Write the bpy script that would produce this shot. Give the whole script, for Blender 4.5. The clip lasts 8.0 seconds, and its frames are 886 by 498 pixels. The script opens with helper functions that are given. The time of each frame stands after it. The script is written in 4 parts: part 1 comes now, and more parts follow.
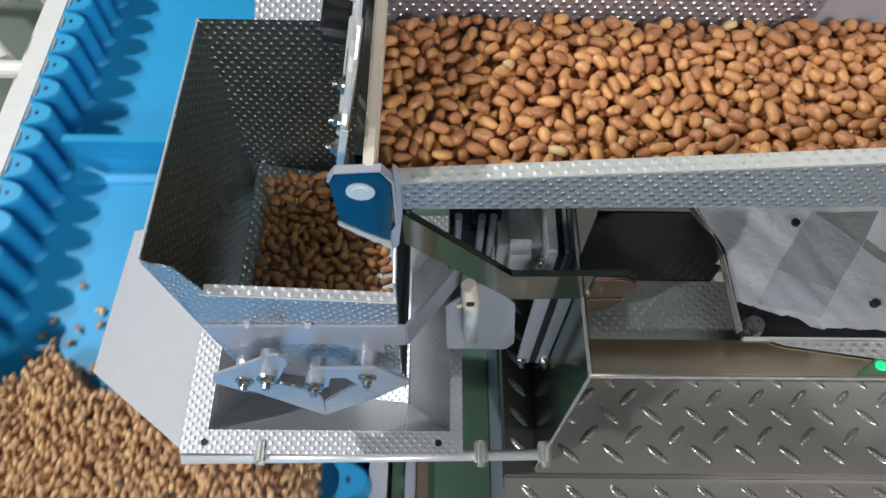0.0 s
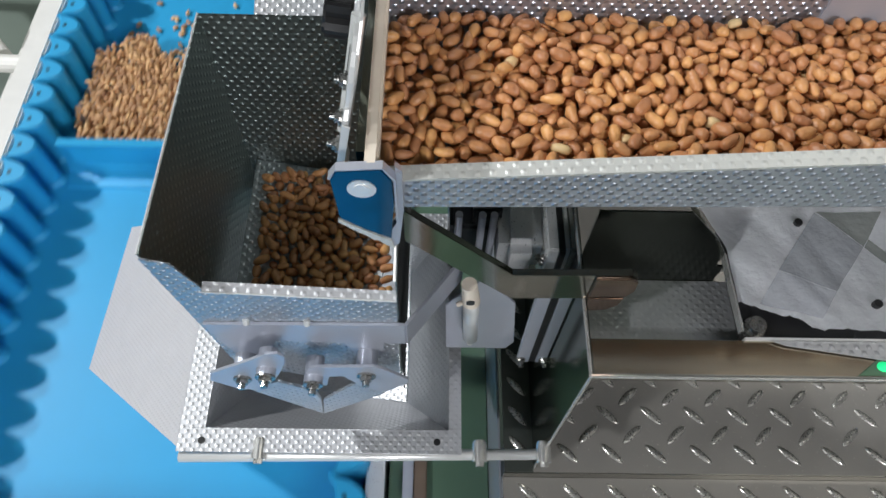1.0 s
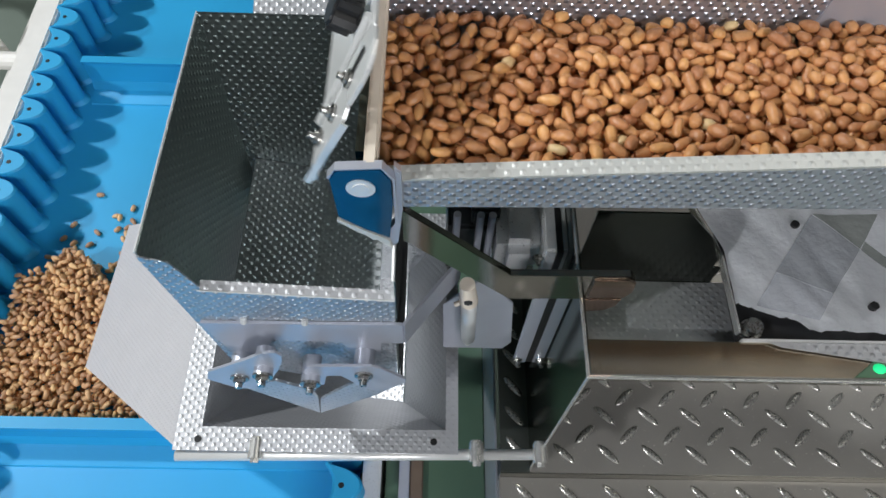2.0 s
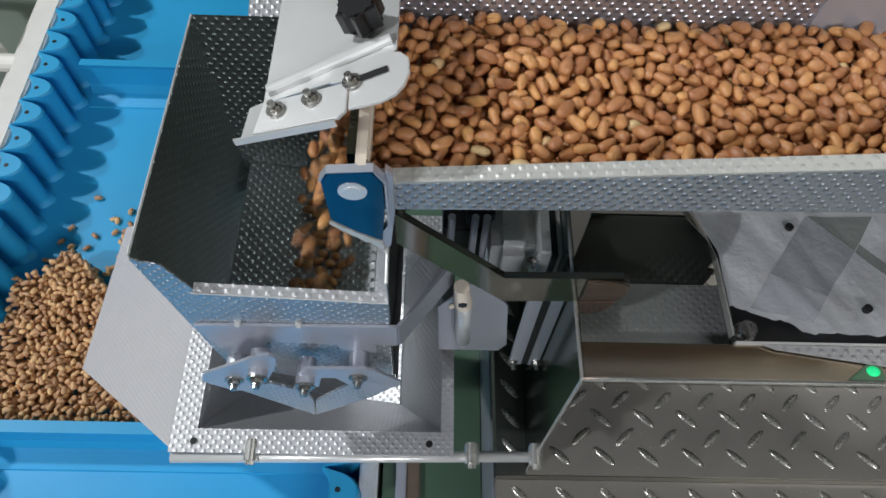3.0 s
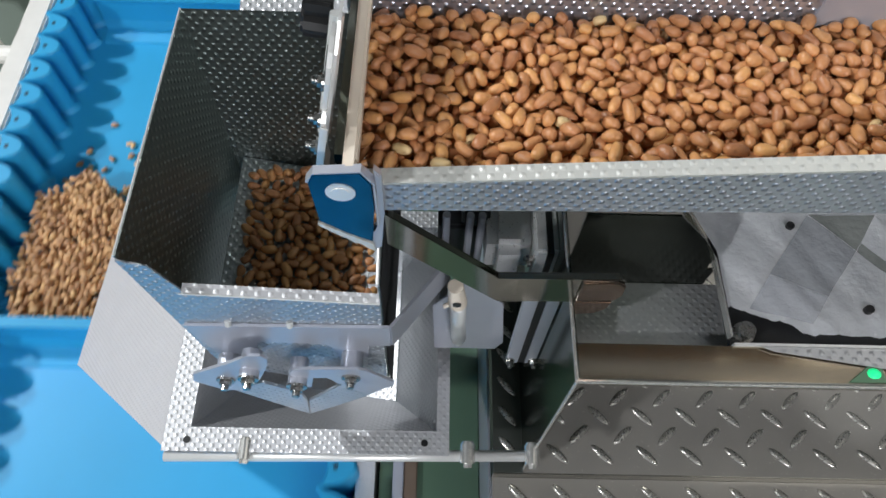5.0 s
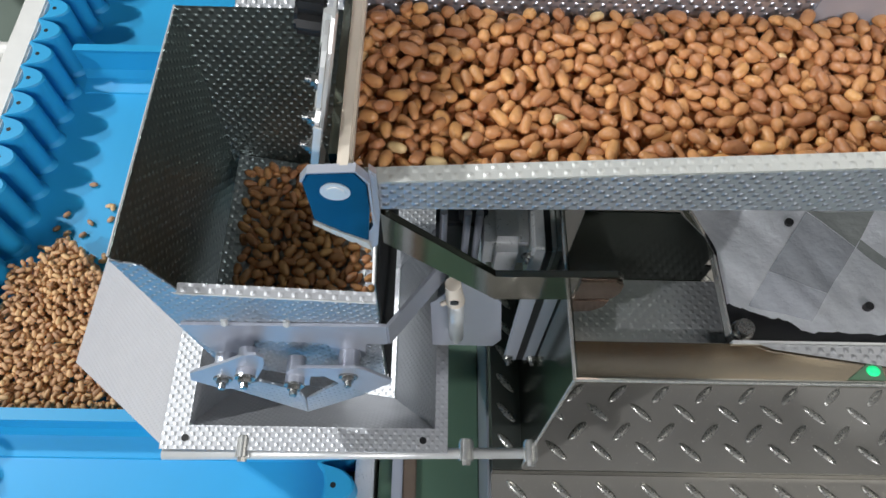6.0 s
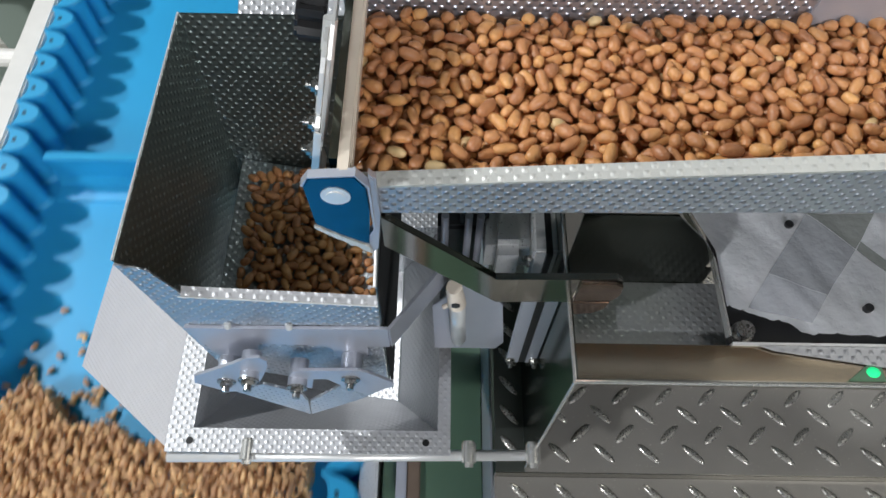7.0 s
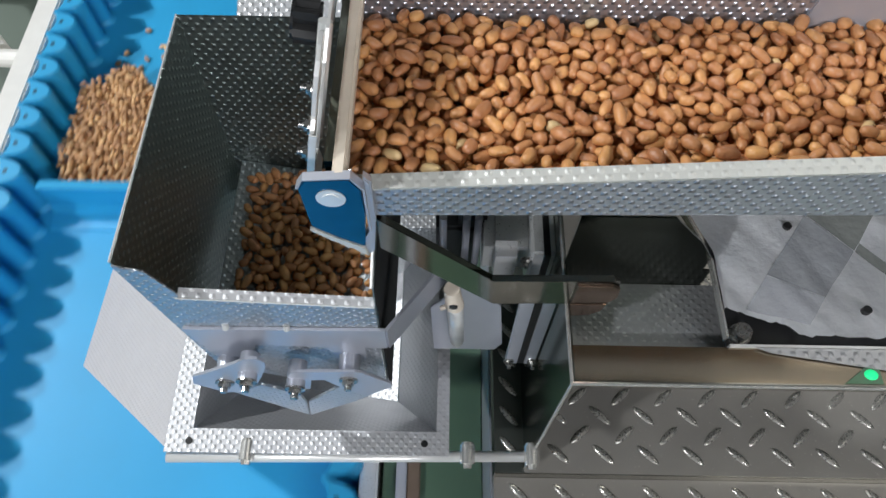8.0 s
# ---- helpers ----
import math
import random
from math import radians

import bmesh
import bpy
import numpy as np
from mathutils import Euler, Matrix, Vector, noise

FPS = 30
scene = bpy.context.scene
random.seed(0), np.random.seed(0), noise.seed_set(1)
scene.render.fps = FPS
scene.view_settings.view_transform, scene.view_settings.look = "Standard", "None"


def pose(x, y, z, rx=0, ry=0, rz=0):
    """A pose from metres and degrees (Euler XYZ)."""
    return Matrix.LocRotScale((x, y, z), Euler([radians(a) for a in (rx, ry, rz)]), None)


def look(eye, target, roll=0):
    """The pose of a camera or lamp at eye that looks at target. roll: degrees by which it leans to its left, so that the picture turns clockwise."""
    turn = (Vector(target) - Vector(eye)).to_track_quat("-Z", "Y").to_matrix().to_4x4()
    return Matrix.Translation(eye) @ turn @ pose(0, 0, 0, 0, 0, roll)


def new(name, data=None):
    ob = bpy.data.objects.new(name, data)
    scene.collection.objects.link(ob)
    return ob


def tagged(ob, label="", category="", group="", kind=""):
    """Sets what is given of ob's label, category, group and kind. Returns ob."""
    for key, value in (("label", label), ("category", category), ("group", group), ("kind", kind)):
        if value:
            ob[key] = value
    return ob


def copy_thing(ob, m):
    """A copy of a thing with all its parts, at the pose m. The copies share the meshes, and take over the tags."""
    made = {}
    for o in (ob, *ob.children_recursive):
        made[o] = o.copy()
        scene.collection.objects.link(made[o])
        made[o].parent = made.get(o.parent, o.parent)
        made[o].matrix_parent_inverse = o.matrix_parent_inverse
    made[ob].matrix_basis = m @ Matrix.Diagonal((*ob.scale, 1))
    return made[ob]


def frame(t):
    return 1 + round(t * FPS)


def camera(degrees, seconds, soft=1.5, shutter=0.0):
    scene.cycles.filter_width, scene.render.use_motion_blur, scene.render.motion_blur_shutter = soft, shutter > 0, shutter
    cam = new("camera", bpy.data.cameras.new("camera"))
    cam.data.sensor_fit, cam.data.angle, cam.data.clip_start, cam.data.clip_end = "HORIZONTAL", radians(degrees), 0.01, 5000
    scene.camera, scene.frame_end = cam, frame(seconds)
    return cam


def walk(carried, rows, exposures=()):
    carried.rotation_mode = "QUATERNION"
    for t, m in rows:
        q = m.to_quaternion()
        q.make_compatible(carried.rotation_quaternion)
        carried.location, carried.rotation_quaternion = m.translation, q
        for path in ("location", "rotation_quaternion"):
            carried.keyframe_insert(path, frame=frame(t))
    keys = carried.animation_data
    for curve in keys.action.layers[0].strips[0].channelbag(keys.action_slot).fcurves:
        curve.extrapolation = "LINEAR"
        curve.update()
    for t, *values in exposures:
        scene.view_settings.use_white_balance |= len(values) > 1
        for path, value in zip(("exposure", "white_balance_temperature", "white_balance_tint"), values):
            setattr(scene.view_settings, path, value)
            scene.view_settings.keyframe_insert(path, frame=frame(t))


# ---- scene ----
# ---- camera ----
cam = camera(64.94, 8.0, soft=1.6, shutter=0.5)
PATH = [
    (0, (-0.0177, -0.0178, 1.6047), (-0.0136, 0.2267, 1.1685), 1.43),
    (0.5, (-0.0208, -0.0167, 1.6020), (-0.0148, 0.2274, 1.1657), 2.08),
    (1, (-0.0209, -0.0152, 1.6006), (-0.0146, 0.2280, 1.1637), 2.21),
    (1.5, (-0.0235, -0.0155, 1.6006), (-0.0148, 0.2274, 1.1636), 3.00),
    (3, (-0.0161, -0.0149, 1.6022), (-0.0080, 0.2291, 1.1659), 2.92),
    (3.5, (-0.0135, -0.0125, 1.6023), (-0.0063, 0.2303, 1.1652), 2.79),
    (4, (-0.0103, -0.0112, 1.6029), (-0.0044, 0.2313, 1.1657), 2.49),
    (4.5, (-0.0085, -0.0069, 1.5993), (-0.0021, 0.2338, 1.1611), 2.66),
    (6, (-0.0047, 0.0021, 1.5955), (0.0013, 0.2364, 1.1539), 2.42),
    (6.5, (-0.0015, 0.0016, 1.5982), (0.0040, 0.2369, 1.1570), 1.99),
    (7, (-0.0005, -0.0002, 1.5999), (0.0014, 0.2361, 1.1593), 1.33),
    (7.5, (0.0036, 0.0020, 1.6016), (0.0052, 0.2387, 1.1611), 1.32),
    (8, (0.0053, 0.0014, 1.6015), (0.0045, 0.2373, 1.1606), 0.80),
]
walk(cam, [(t, look(eye, target, roll)) for t, eye, target, roll in PATH],
     exposures=[(0, 0.0), (1.9, 0.0), (2.3, -0.35), (3.7, -0.35), (4.1, 0.0), (8, 0.0)])

# ---- world, exposure and lamps ----
world = bpy.data.worlds.new("hall_air")
scene.world = world
world.use_nodes = True
world.node_tree.nodes["Background"].inputs[0].default_value = (0.75, 0.85, 1.0, 1)
world.node_tree.nodes["Background"].inputs[1].default_value = 0.004


def area_lamp(name, place, target, sx, sy, watts, colour):
    data = bpy.data.lights.new(name, "AREA")
    data.shape, data.size, data.size_y = "RECTANGLE", sx, sy
    data.energy, data.color = watts, colour
    ob = new(name, data)
    ob.matrix_world = look(place, target)
    return ob


KEY, FRONT = Vector((-4.8, 2.2, 5.7)), Vector((-5.3, -2.9, 5.7))
area_lamp("high_bay_light", KEY, (-0.3, 0.4, 0.8), 0.28, 0.28, 290, (0.94, 0.98, 1.0))
area_lamp("high_bay_light", FRONT, (0.0, 0.3, 0.8), 0.28, 0.28, 240, (0.95, 0.98, 1.0))
# Unseen fill lamp, added to brighten cloth, tray and front faces.
area_lamp("front_fill_light", (1.4, -4.9, 3.9), (0.2, 0.3, 1.0), 2.4, 1.3, 205, (0.95, 0.96, 1.0))


# ---- materials ----
def material(name, base, rough=0.5, metal=0.0, dimple=0.0, pitch=0.0065, depth=0.0008, grain=0.0, grain_scale=400.0, vary=0.0,
             vary_scale=30.0, island=0.0, piece=0.0, scratch=0.0, emit=0.0, coat=0.0, sheen_var=0.08):
    m = bpy.data.materials.new(name)
    m.use_nodes = True
    nt = m.node_tree
    n, link = nt.nodes, nt.links.new
    b = n["Principled BSDF"]
    b.inputs["Metallic"].default_value = metal
    b.inputs["Coat Weight"].default_value = coat

    def math_node(op, a, c=None):
        q = n.new("ShaderNodeMath")
        q.operation = op
        for slot, v in ((0, a), (1, c)):
            if v is None:
                continue
            if isinstance(v, (int, float)):
                q.inputs[slot].default_value = v
            else:
                link(v, q.inputs[slot])
        return q.outputs[0]

    tc = n.new("ShaderNodeTexCoord")
    wide = n.new("ShaderNodeTexNoise")
    wide.inputs["Scale"].default_value = vary_scale
    wide.inputs["Detail"].default_value = 6
    link(tc.outputs["Object"], wide.inputs["Vector"])
    value = math_node("MULTIPLY_ADD", wide.outputs[0], 2 * vary)
    value.node.inputs[2].default_value = 1 - vary
    if island:
        g = n.new("ShaderNodeNewGeometry")
        r = math_node("MULTIPLY_ADD", g.outputs["Random Per Island"], 2 * island)
        r.node.inputs[2].default_value = 1 - island
        value = math_node("MULTIPLY", value, r)
    if piece:
        g = n.new("ShaderNodeObjectInfo")
        r = math_node("MULTIPLY_ADD", g.outputs["Random"], 2 * piece)
        r.node.inputs[2].default_value = 1 - piece
        value = math_node("MULTIPLY", value, r)
    hsv = n.new("ShaderNodeHueSaturation")
    hsv.inputs["Color"].default_value = (*base, 1)
    link(value, hsv.inputs["Value"])
    if island or piece:
        hue = math_node("MULTIPLY_ADD", value, 0.035)
        hue.node.inputs[2].default_value = 0.465
        link(hue, hsv.inputs["Hue"])
    link(hsv.outputs[0], b.inputs["Base Color"])
    fine = n.new("ShaderNodeTexNoise")
    fine.inputs["Scale"].default_value = grain_scale
    fine.inputs["Detail"].default_value = 4
    link(tc.outputs["Object"], fine.inputs["Vector"])
    rr = math_node("MULTIPLY_ADD", fine.outputs[0], 2 * sheen_var)
    rr.node.inputs[2].default_value = max(rough - sheen_var, 0.02)
    link(rr, b.inputs["Roughness"])
    height = math_node("MULTIPLY", fine.outputs[0], grain)
    if dimple:
        sep = n.new("ShaderNodeSeparateXYZ")
        link(tc.outputs["UV"], sep.inputs[0])
        su = math_node("SINE", math_node("MULTIPLY", sep.outputs[0], 2 * math.pi / pitch / 1.0))
        sv = math_node("SINE", math_node("MULTIPLY", sep.outputs[1], 2 * math.pi / pitch / 1.0))
        bumps = math_node("MULTIPLY", math_node("POWER", math_node("MAXIMUM", math_node("MULTIPLY", su, sv), 0.0), 1.4), dimple)
        height = math_node("ADD", height, bumps)
    if grain or dimple:
        bump = n.new("ShaderNodeBump")
        bump.inputs["Distance"].default_value = depth
        bump.inputs["Strength"].default_value = 1.0
        link(height, bump.inputs["Height"])
        link(bump.outputs[0], b.inputs["Normal"])
    if emit:
        b.inputs["Emission Color"].default_value = (*base, 1)
        b.inputs["Emission Strength"].default_value = emit
    return m


DIMPLED = material("dimpled_stainless_steel", (0.54, 0.56, 0.58), 0.34, 1.0, dimple=1.0, pitch=0.0105, depth=0.0010, vary=0.06)
DIMPLED_MATT = material("dimpled_matt_steel", (0.60, 0.63, 0.68), 0.44, 0.9, dimple=1.0, pitch=0.0105, depth=0.0019, vary=0.06)
BOLT_STEEL = material("zinc_bolt_steel", (0.42, 0.41, 0.39), 0.28, 1.0, vary=0.15, vary_scale=80)
MIRROR = material("polished_stainless_steel", (0.38, 0.37, 0.33), 0.10, 1.0, vary=0.05, sheen_var=0.04)
CHUTE_STEEL = material("soft_dimpled_chute_steel", (0.66, 0.66, 0.68), 0.46, 0.70, dimple=1.0, pitch=0.0110, depth=0.0006, vary=0.08)
TROUGH_STEEL = material("pale_dimpled_trough_steel", (0.60, 0.62, 0.69), 0.31, 0.80, dimple=1.0, pitch=0.0105, depth=0.0013, vary=0.26, vary_scale=9)
RIM_STEEL = material("bright_rolled_rim_steel", (0.76, 0.76, 0.72), 0.42, 0.45, dimple=1.0, pitch=0.0105, depth=0.0006, vary=0.08)
# Bucket wall steel, darkened in its colour for the shade inside.
BUCKET_SHADED = material("shaded_dimpled_bucket_steel", (0.27, 0.31, 0.30), 0.38, 1.0, dimple=1.0, pitch=0.0105, depth=0.0007, vary=0.12)
BRUSHED = material("satin_steel_plate", (0.56, 0.58, 0.65), 0.40, 0.55, grain=0.15, depth=0.0003, vary=0.06)
BRIGHT = material("bright_gate_steel", (0.88, 0.88, 0.87), 0.33, 0.45, vary=0.05)
CHECKER = material("checker_plate_steel", (0.40, 0.38, 0.35), 0.24, 0.50, grain=0.1, depth=0.0002, vary=0.14, vary_scale=14)
WHITE_SHEET = material("white_dimpled_sheet", (0.70, 0.68, 0.70), 0.45, 0.2, dimple=1.0, pitch=0.0075, depth=0.0008, vary=0.05)
BELT = material("blue_belt_rubber", (0.022, 0.37, 0.70), 0.48, 0.0, grain=0.1, depth=0.0003, vary=0.10, vary_scale=6)
RAIL = material("white_rail_plastic", (0.80, 0.78, 0.74), 0.5, vary=0.08)
CREAM = material("cream_nylon_bar", (0.82, 0.72, 0.60), 0.45, vary=0.12, vary_scale=40)
BLACK = material("black_plastic", (0.015, 0.015, 0.016), 0.4, vary=0.2)
DARK = material("dark_anodised_aluminium", (0.05, 0.055, 0.06), 0.4, 0.6, vary=0.2)
ALUMINIUM = material("cast_aluminium", (0.86, 0.86, 0.86), 0.30, 0.6, grain=0.2, depth=0.0002, vary=0.05)
GREEN_PAINT = material("green_floor_paint", (0.15, 0.185, 0.155), 0.45, vary=0.25, vary_scale=3, grain=0.2)
GREY_WALL = material("grey_wall_panel", (0.085, 0.095, 0.095), 0.6, vary=0.08, vary_scale=2)
CLOTH = material("white_wrapping_cloth", (0.89, 0.90, 0.93), 0.75, vary=0.10, vary_scale=18, grain=0.6, grain_scale=120, depth=0.002)
# Tones for the shadow squares painted over the white cloth.
CLOTH_SHADOW_MID = material("mid_cloth_shadow_tone", (0.38, 0.39, 0.42), 0.75, vary=0.06, vary_scale=18, grain=0.6, grain_scale=120, depth=0.002)
CLOTH_SHADOW_GREY = material("grey_cloth_shadow_tone", (0.30, 0.31, 0.33), 0.75, vary=0.10, vary_scale=18, grain=0.6, grain_scale=120, depth=0.002)
CLOTH_SHADOW_DARK = material("dark_cloth_shadow_tone", (0.20, 0.21, 0.20), 0.75, vary=0.10, vary_scale=18, grain=0.6, grain_scale=120, depth=0.002)
NUT = material("peanut_skin", (0.56, 0.258, 0.103), 0.36, 0.0, grain=0.8, grain_scale=280, depth=0.0012, vary=0.30, vary_scale=120, island=0.24)
NUT_PIECE = material("peanut_skin_loose", (0.56, 0.258, 0.103), 0.36, 0.0, grain=0.8, grain_scale=280, depth=0.0012, vary=0.30, vary_scale=120, piece=0.24)
NUT_HEAP = material("peanut_pieces", (0.66, 0.395, 0.205), 0.5, 0.0, grain=0.5, grain_scale=700, depth=0.0004, vary=0.15, vary_scale=120, island=0.28)
NUT_PALE = material("peanut_blanched", (0.70, 0.50, 0.25), 0.45, 0.0, grain=0.3, grain_scale=700, depth=0.0003, vary=0.10, vary_scale=120)
LED = material("green_led_glow", (0.02, 0.80, 0.28), 0.3, emit=0.7)
LED_BASE = material("green_tinted_lamp_base", (0.12, 0.22, 0.14), 0.3, 0.5, vary=0.2)
TRAY_BACK_DARK = material("darkened_inner_wall_steel", (0.075, 0.085, 0.07), 0.16, 1.0, vary=0.15)
CEILING_GLOW = material("added_ceiling_glow", (1.0, 0.97, 0.90), 0.5, emit=1.25)

BLUE_PART = material("glossy_dark_blue", (0.004, 0.075, 0.165), 0.07, 0.35, vary=0.2, vary_scale=60)
SKIN_BLACK = material("outer_wall_dark_reflection", (0.008, 0.008, 0.009), 0.85, vary=0.2)
TAB_BROWN = material("brown_reflecting_tab_steel", (0.30, 0.22, 0.17), 0.16, 1.0, vary=0.12, vary_scale=40)
FLANGE_BROWN = material("brown_reflecting_flange_steel", (0.33, 0.275, 0.20), 0.16, 0.95, vary=0.15, vary_scale=12)
GREEN_MACHINE = material("green_machine_enamel", (0.095, 0.165, 0.11), 0.38, vary=0.18, vary_scale=9, grain=0.2)
DIM_MIRROR = material("dimmed_polished_steel", (0.17, 0.19, 0.155), 0.14, 1.0, vary=0.1)
DARK_CHECKER = material("dark_checker_plate", (0.09, 0.10, 0.09), 0.42, 0.6, vary=0.2, vary_scale=20)
BROWN_PAINT = material("brown_painted_steel", (0.16, 0.115, 0.085), 0.5, vary=0.2)
EDGE_STEEL = material("polished_edge_steel", (0.76, 0.75, 0.72), 0.26, 0.75, vary=0.06, sheen_var=0.02)
LUG_STEEL = material("worn_lug_steel", (0.62, 0.60, 0.56), 0.28, 0.8, vary=0.1)

# ---- mesh helpers ----
ORIGIN = {}


def thing(name, place, label, category, group=""):
    ob = new(name)
    ob.empty_display_size = 0.02
    ob.location = place
    ORIGIN[ob] = Vector(place)
    return tagged(ob, label, category, group)


def finish(bm, at):
    """Metre-sized texture coordinates by the main direction of each face, and the mesh about its own origin."""
    uv = bm.loops.layers.uv.verify()
    bmesh.ops.recalc_face_normals(bm, faces=bm.faces)
    for f in bm.faces:
        n = [abs(v) for v in f.normal]
        k = n.index(max(n))
        for loop in f.loops:
            c = loop.vert.co
            loop[uv].uv = ((c.y, c.z), (c.x, c.z), (c.x, c.y))[k]
    bmesh.ops.translate(bm, vec=-at, verts=bm.verts)


def part(name, bm, mat, parent=None, label="", origin=None, smooth=False):
    """ONE mesh object from a bmesh in world metres, under its thing or part; origin: the pivot of a part that moves."""
    base = ORIGIN[parent] if parent else Vector((0, 0, 0))
    at = Vector(origin) if origin else base
    finish(bm, at)
    me = bpy.data.meshes.new(name)
    bm.to_mesh(me)
    bm.free()
    if smooth:
        for p in me.polygons:
            p.use_smooth = True
    me.materials.append(mat)
    ob = new(name, me)
    ob.parent = parent
    ob.location = at - base
    ORIGIN[ob] = at
    if label:
        ob["label"] = label
    return ob


def box(bm, x0, x1, y0, y1, z0, z1, bevel=0.0):
    vs = [bm.verts.new((x, y, z)) for x in (x0, x1) for y in (y0, y1) for z in (z0, z1)]
    fs = [bm.faces.new([vs[i] for i in q]) for q in ((0, 1, 3, 2), (4, 6, 7, 5), (0, 4, 5, 1), (2, 3, 7, 6), (0, 2, 6, 4), (1, 5, 7, 3))]
    if bevel:
        es = list({e for f in fs for e in f.edges})
        bmesh.ops.bevel(bm, geom=es, offset=bevel, segments=2, affect="EDGES")
    return bm


def boxed(*a, bevel=0.0):
    return box(bmesh.new(), *a, bevel=bevel)


def prism(bm, outline, axis, a, b, bevel=0.0):
    """An outline in the two other axes (in order), pushed along an axis from a to b."""
    def at(p, w):
        return {"x": (w, p[0], p[1]), "y": (p[0], w, p[1]), "z": (p[0], p[1], w)}[axis]
    lo, hi = [bm.verts.new(at(p, a)) for p in outline], [bm.verts.new(at(p, b)) for p in outline]
    n = len(outline)
    fs = [bm.faces.new(lo), bm.faces.new(hi[::-1])]
    fs += [bm.faces.new((lo[i], lo[(i + 1) % n], hi[(i + 1) % n], hi[i])) for i in range(n)]
    if bevel:
        bmesh.ops.bevel(bm, geom=list({e for f in fs[:2] for e in f.edges}), offset=bevel, segments=2, affect="EDGES")
    return bm


def plate(bm, corners, thick):
    """A flat plate through four or more corners in space, with its thickness pushed against its normal."""
    cs = [Vector(c) for c in corners]
    nrm = (cs[1] - cs[0]).cross(cs[-1] - cs[0]).normalized() * thick
    lo, hi = [bm.verts.new(c) for c in cs], [bm.verts.new(c - nrm) for c in cs]
    n = len(cs)
    bm.faces.new(lo), bm.faces.new(hi[::-1])
    for i in range(n):
        bm.faces.new((lo[i], lo[(i + 1) % n], hi[(i + 1) % n], hi[i]))
    return bm


def rod(bm, p, q, r, n=16, r2=None):
    p, q = Vector(p), Vector(q)
    turn = (q - p).to_track_quat("Z", "Y").to_matrix().to_4x4()
    bmesh.ops.create_cone(bm, cap_ends=True, segments=n, radius1=r, radius2=r if r2 is None else r2, depth=(q - p).length,
                          matrix=Matrix.Translation((p + q) / 2) @ turn)
    return bm


def bolt(parent, p, way, r=0.006, length=0.012, name="bolt", origin=None):
    """Washer, hexagon nut and a stub of thread along a direction."""
    p, w = Vector(p), Vector(way).normalized()
    bm = bmesh.new()
    rod(bm, p, p + w * 0.002, r * 1.55, 18)
    rod(bm, p + w * 0.002, p + w * length * 0.55, r, 6)
    rod(bm, p + w * length * 0.55, p + w * length, r * 0.6, 12)
    return part(name, bm, BOLT_STEEL, parent, origin=origin)


# ---- the hall ----
tagged(part("floor", boxed(-8, 8, -5, 9, -0.1, 0), GREEN_PAINT), "green painted factory floor under the machines", "floor", kind="structure")
roof = bmesh.new()
box(roof, -8, 2.4, -5, 9, 6.2, 6.3), box(roof, 5.8, 8, -5, 9, 6.2, 6.3), box(roof, 2.4, 5.8, -5, -1.2, 6.2, 6.3), box(roof, 2.4, 5.8, 3.6, 9, 6.2, 6.3)
tagged(part("ceiling", roof, GREY_WALL), "grey panelled ceiling of the factory hall", "ceiling", kind="structure")
# Unseen glowing panel, added for fill and for bright plate reflections.
tagged(part("skylight", boxed(2.4, 5.8, -1.2, 3.6, 6.31, 6.33), CEILING_GLOW), "added unseen glowing panel in the hall ceiling", "skylight", kind="structure")
tagged(part("wall_north", boxed(-8, 8, 9, 9.1, 0, 6.2), GREY_WALL), "grey panelled hall wall", "wall", kind="structure")
south = bmesh.new()
box(south, -8, 0.15, -5.1, -5, 0, 6.2), box(south, 2.65, 8, -5.1, -5, 0, 6.2), box(south, 0.15, 2.65, -5.1, -5, 0, 3.2), box(south, 0.15, 2.65, -5.1, -5, 4.6, 6.2)
tagged(part("wall_south", south, GREY_WALL), "grey panelled hall wall with an opening for the fill lamp", "wall", kind="structure")
tagged(part("wall_west", boxed(-8.1, -8, -5, 9, 0, 6.2), GREY_WALL), "grey panelled hall wall", "wall", kind="structure")
tagged(part("wall_east", boxed(8, 8.1, -5, 9, 0, 6.2), GREY_WALL), "grey panelled hall wall", "wall", kind="structure")
# White frame made up to surround the added fill lamp.
fill_frame = bmesh.new()
for a in ((0.15, 2.65, 3.20, 3.26), (0.15, 2.65, 4.54, 4.60), (0.15, 0.21, 3.26, 4.54), (2.59, 2.65, 3.26, 4.54), (1.37, 1.43, 3.26, 4.54)):
    box(fill_frame, a[0], a[1], -5.09, -5.03, a[2], a[3])
tagged(part("window_1", fill_frame, RAIL), "added unseen white frame around the fill lamp", "window", kind="structure")
for at in (KEY, FRONT):
    lamp_thing = thing("high_bay_lamp", at + Vector((0, 0, 0.1)), "round high bay lamp hanging from the hall ceiling", "ceiling lamp", "hall lamps")
    away = (at - Vector((-0.1, 0.35, 0.8))).normalized()
    part("lamp_shade", rod(bmesh.new(), at + away * 0.06, at + away * 0.24, 0.62, 32, r2=0.2), ALUMINIUM, lamp_thing)
    part("lamp_stem", rod(bmesh.new(), at + away * 0.2, (at.x + away.x * 0.2, at.y + away.y * 0.2, 6.2), 0.02, 12), ALUMINIUM, lamp_thing)

# ---- conveyor ----
BELT_Z, PITCH = 0.38, 0.786
belt = thing("conveyor_belt", (-0.49, 0, BELT_Z), "blue rubber conveyor belt with corrugated sidewalls and cross cleats", "conveyor belt")
BELT_L, BELT_R = -0.785, -0.185
part("base_sheet", boxed(BELT_L - 0.075, BELT_R + 0.05, -1.2, 7.0, BELT_Z - 0.012, BELT_Z), BELT, belt)


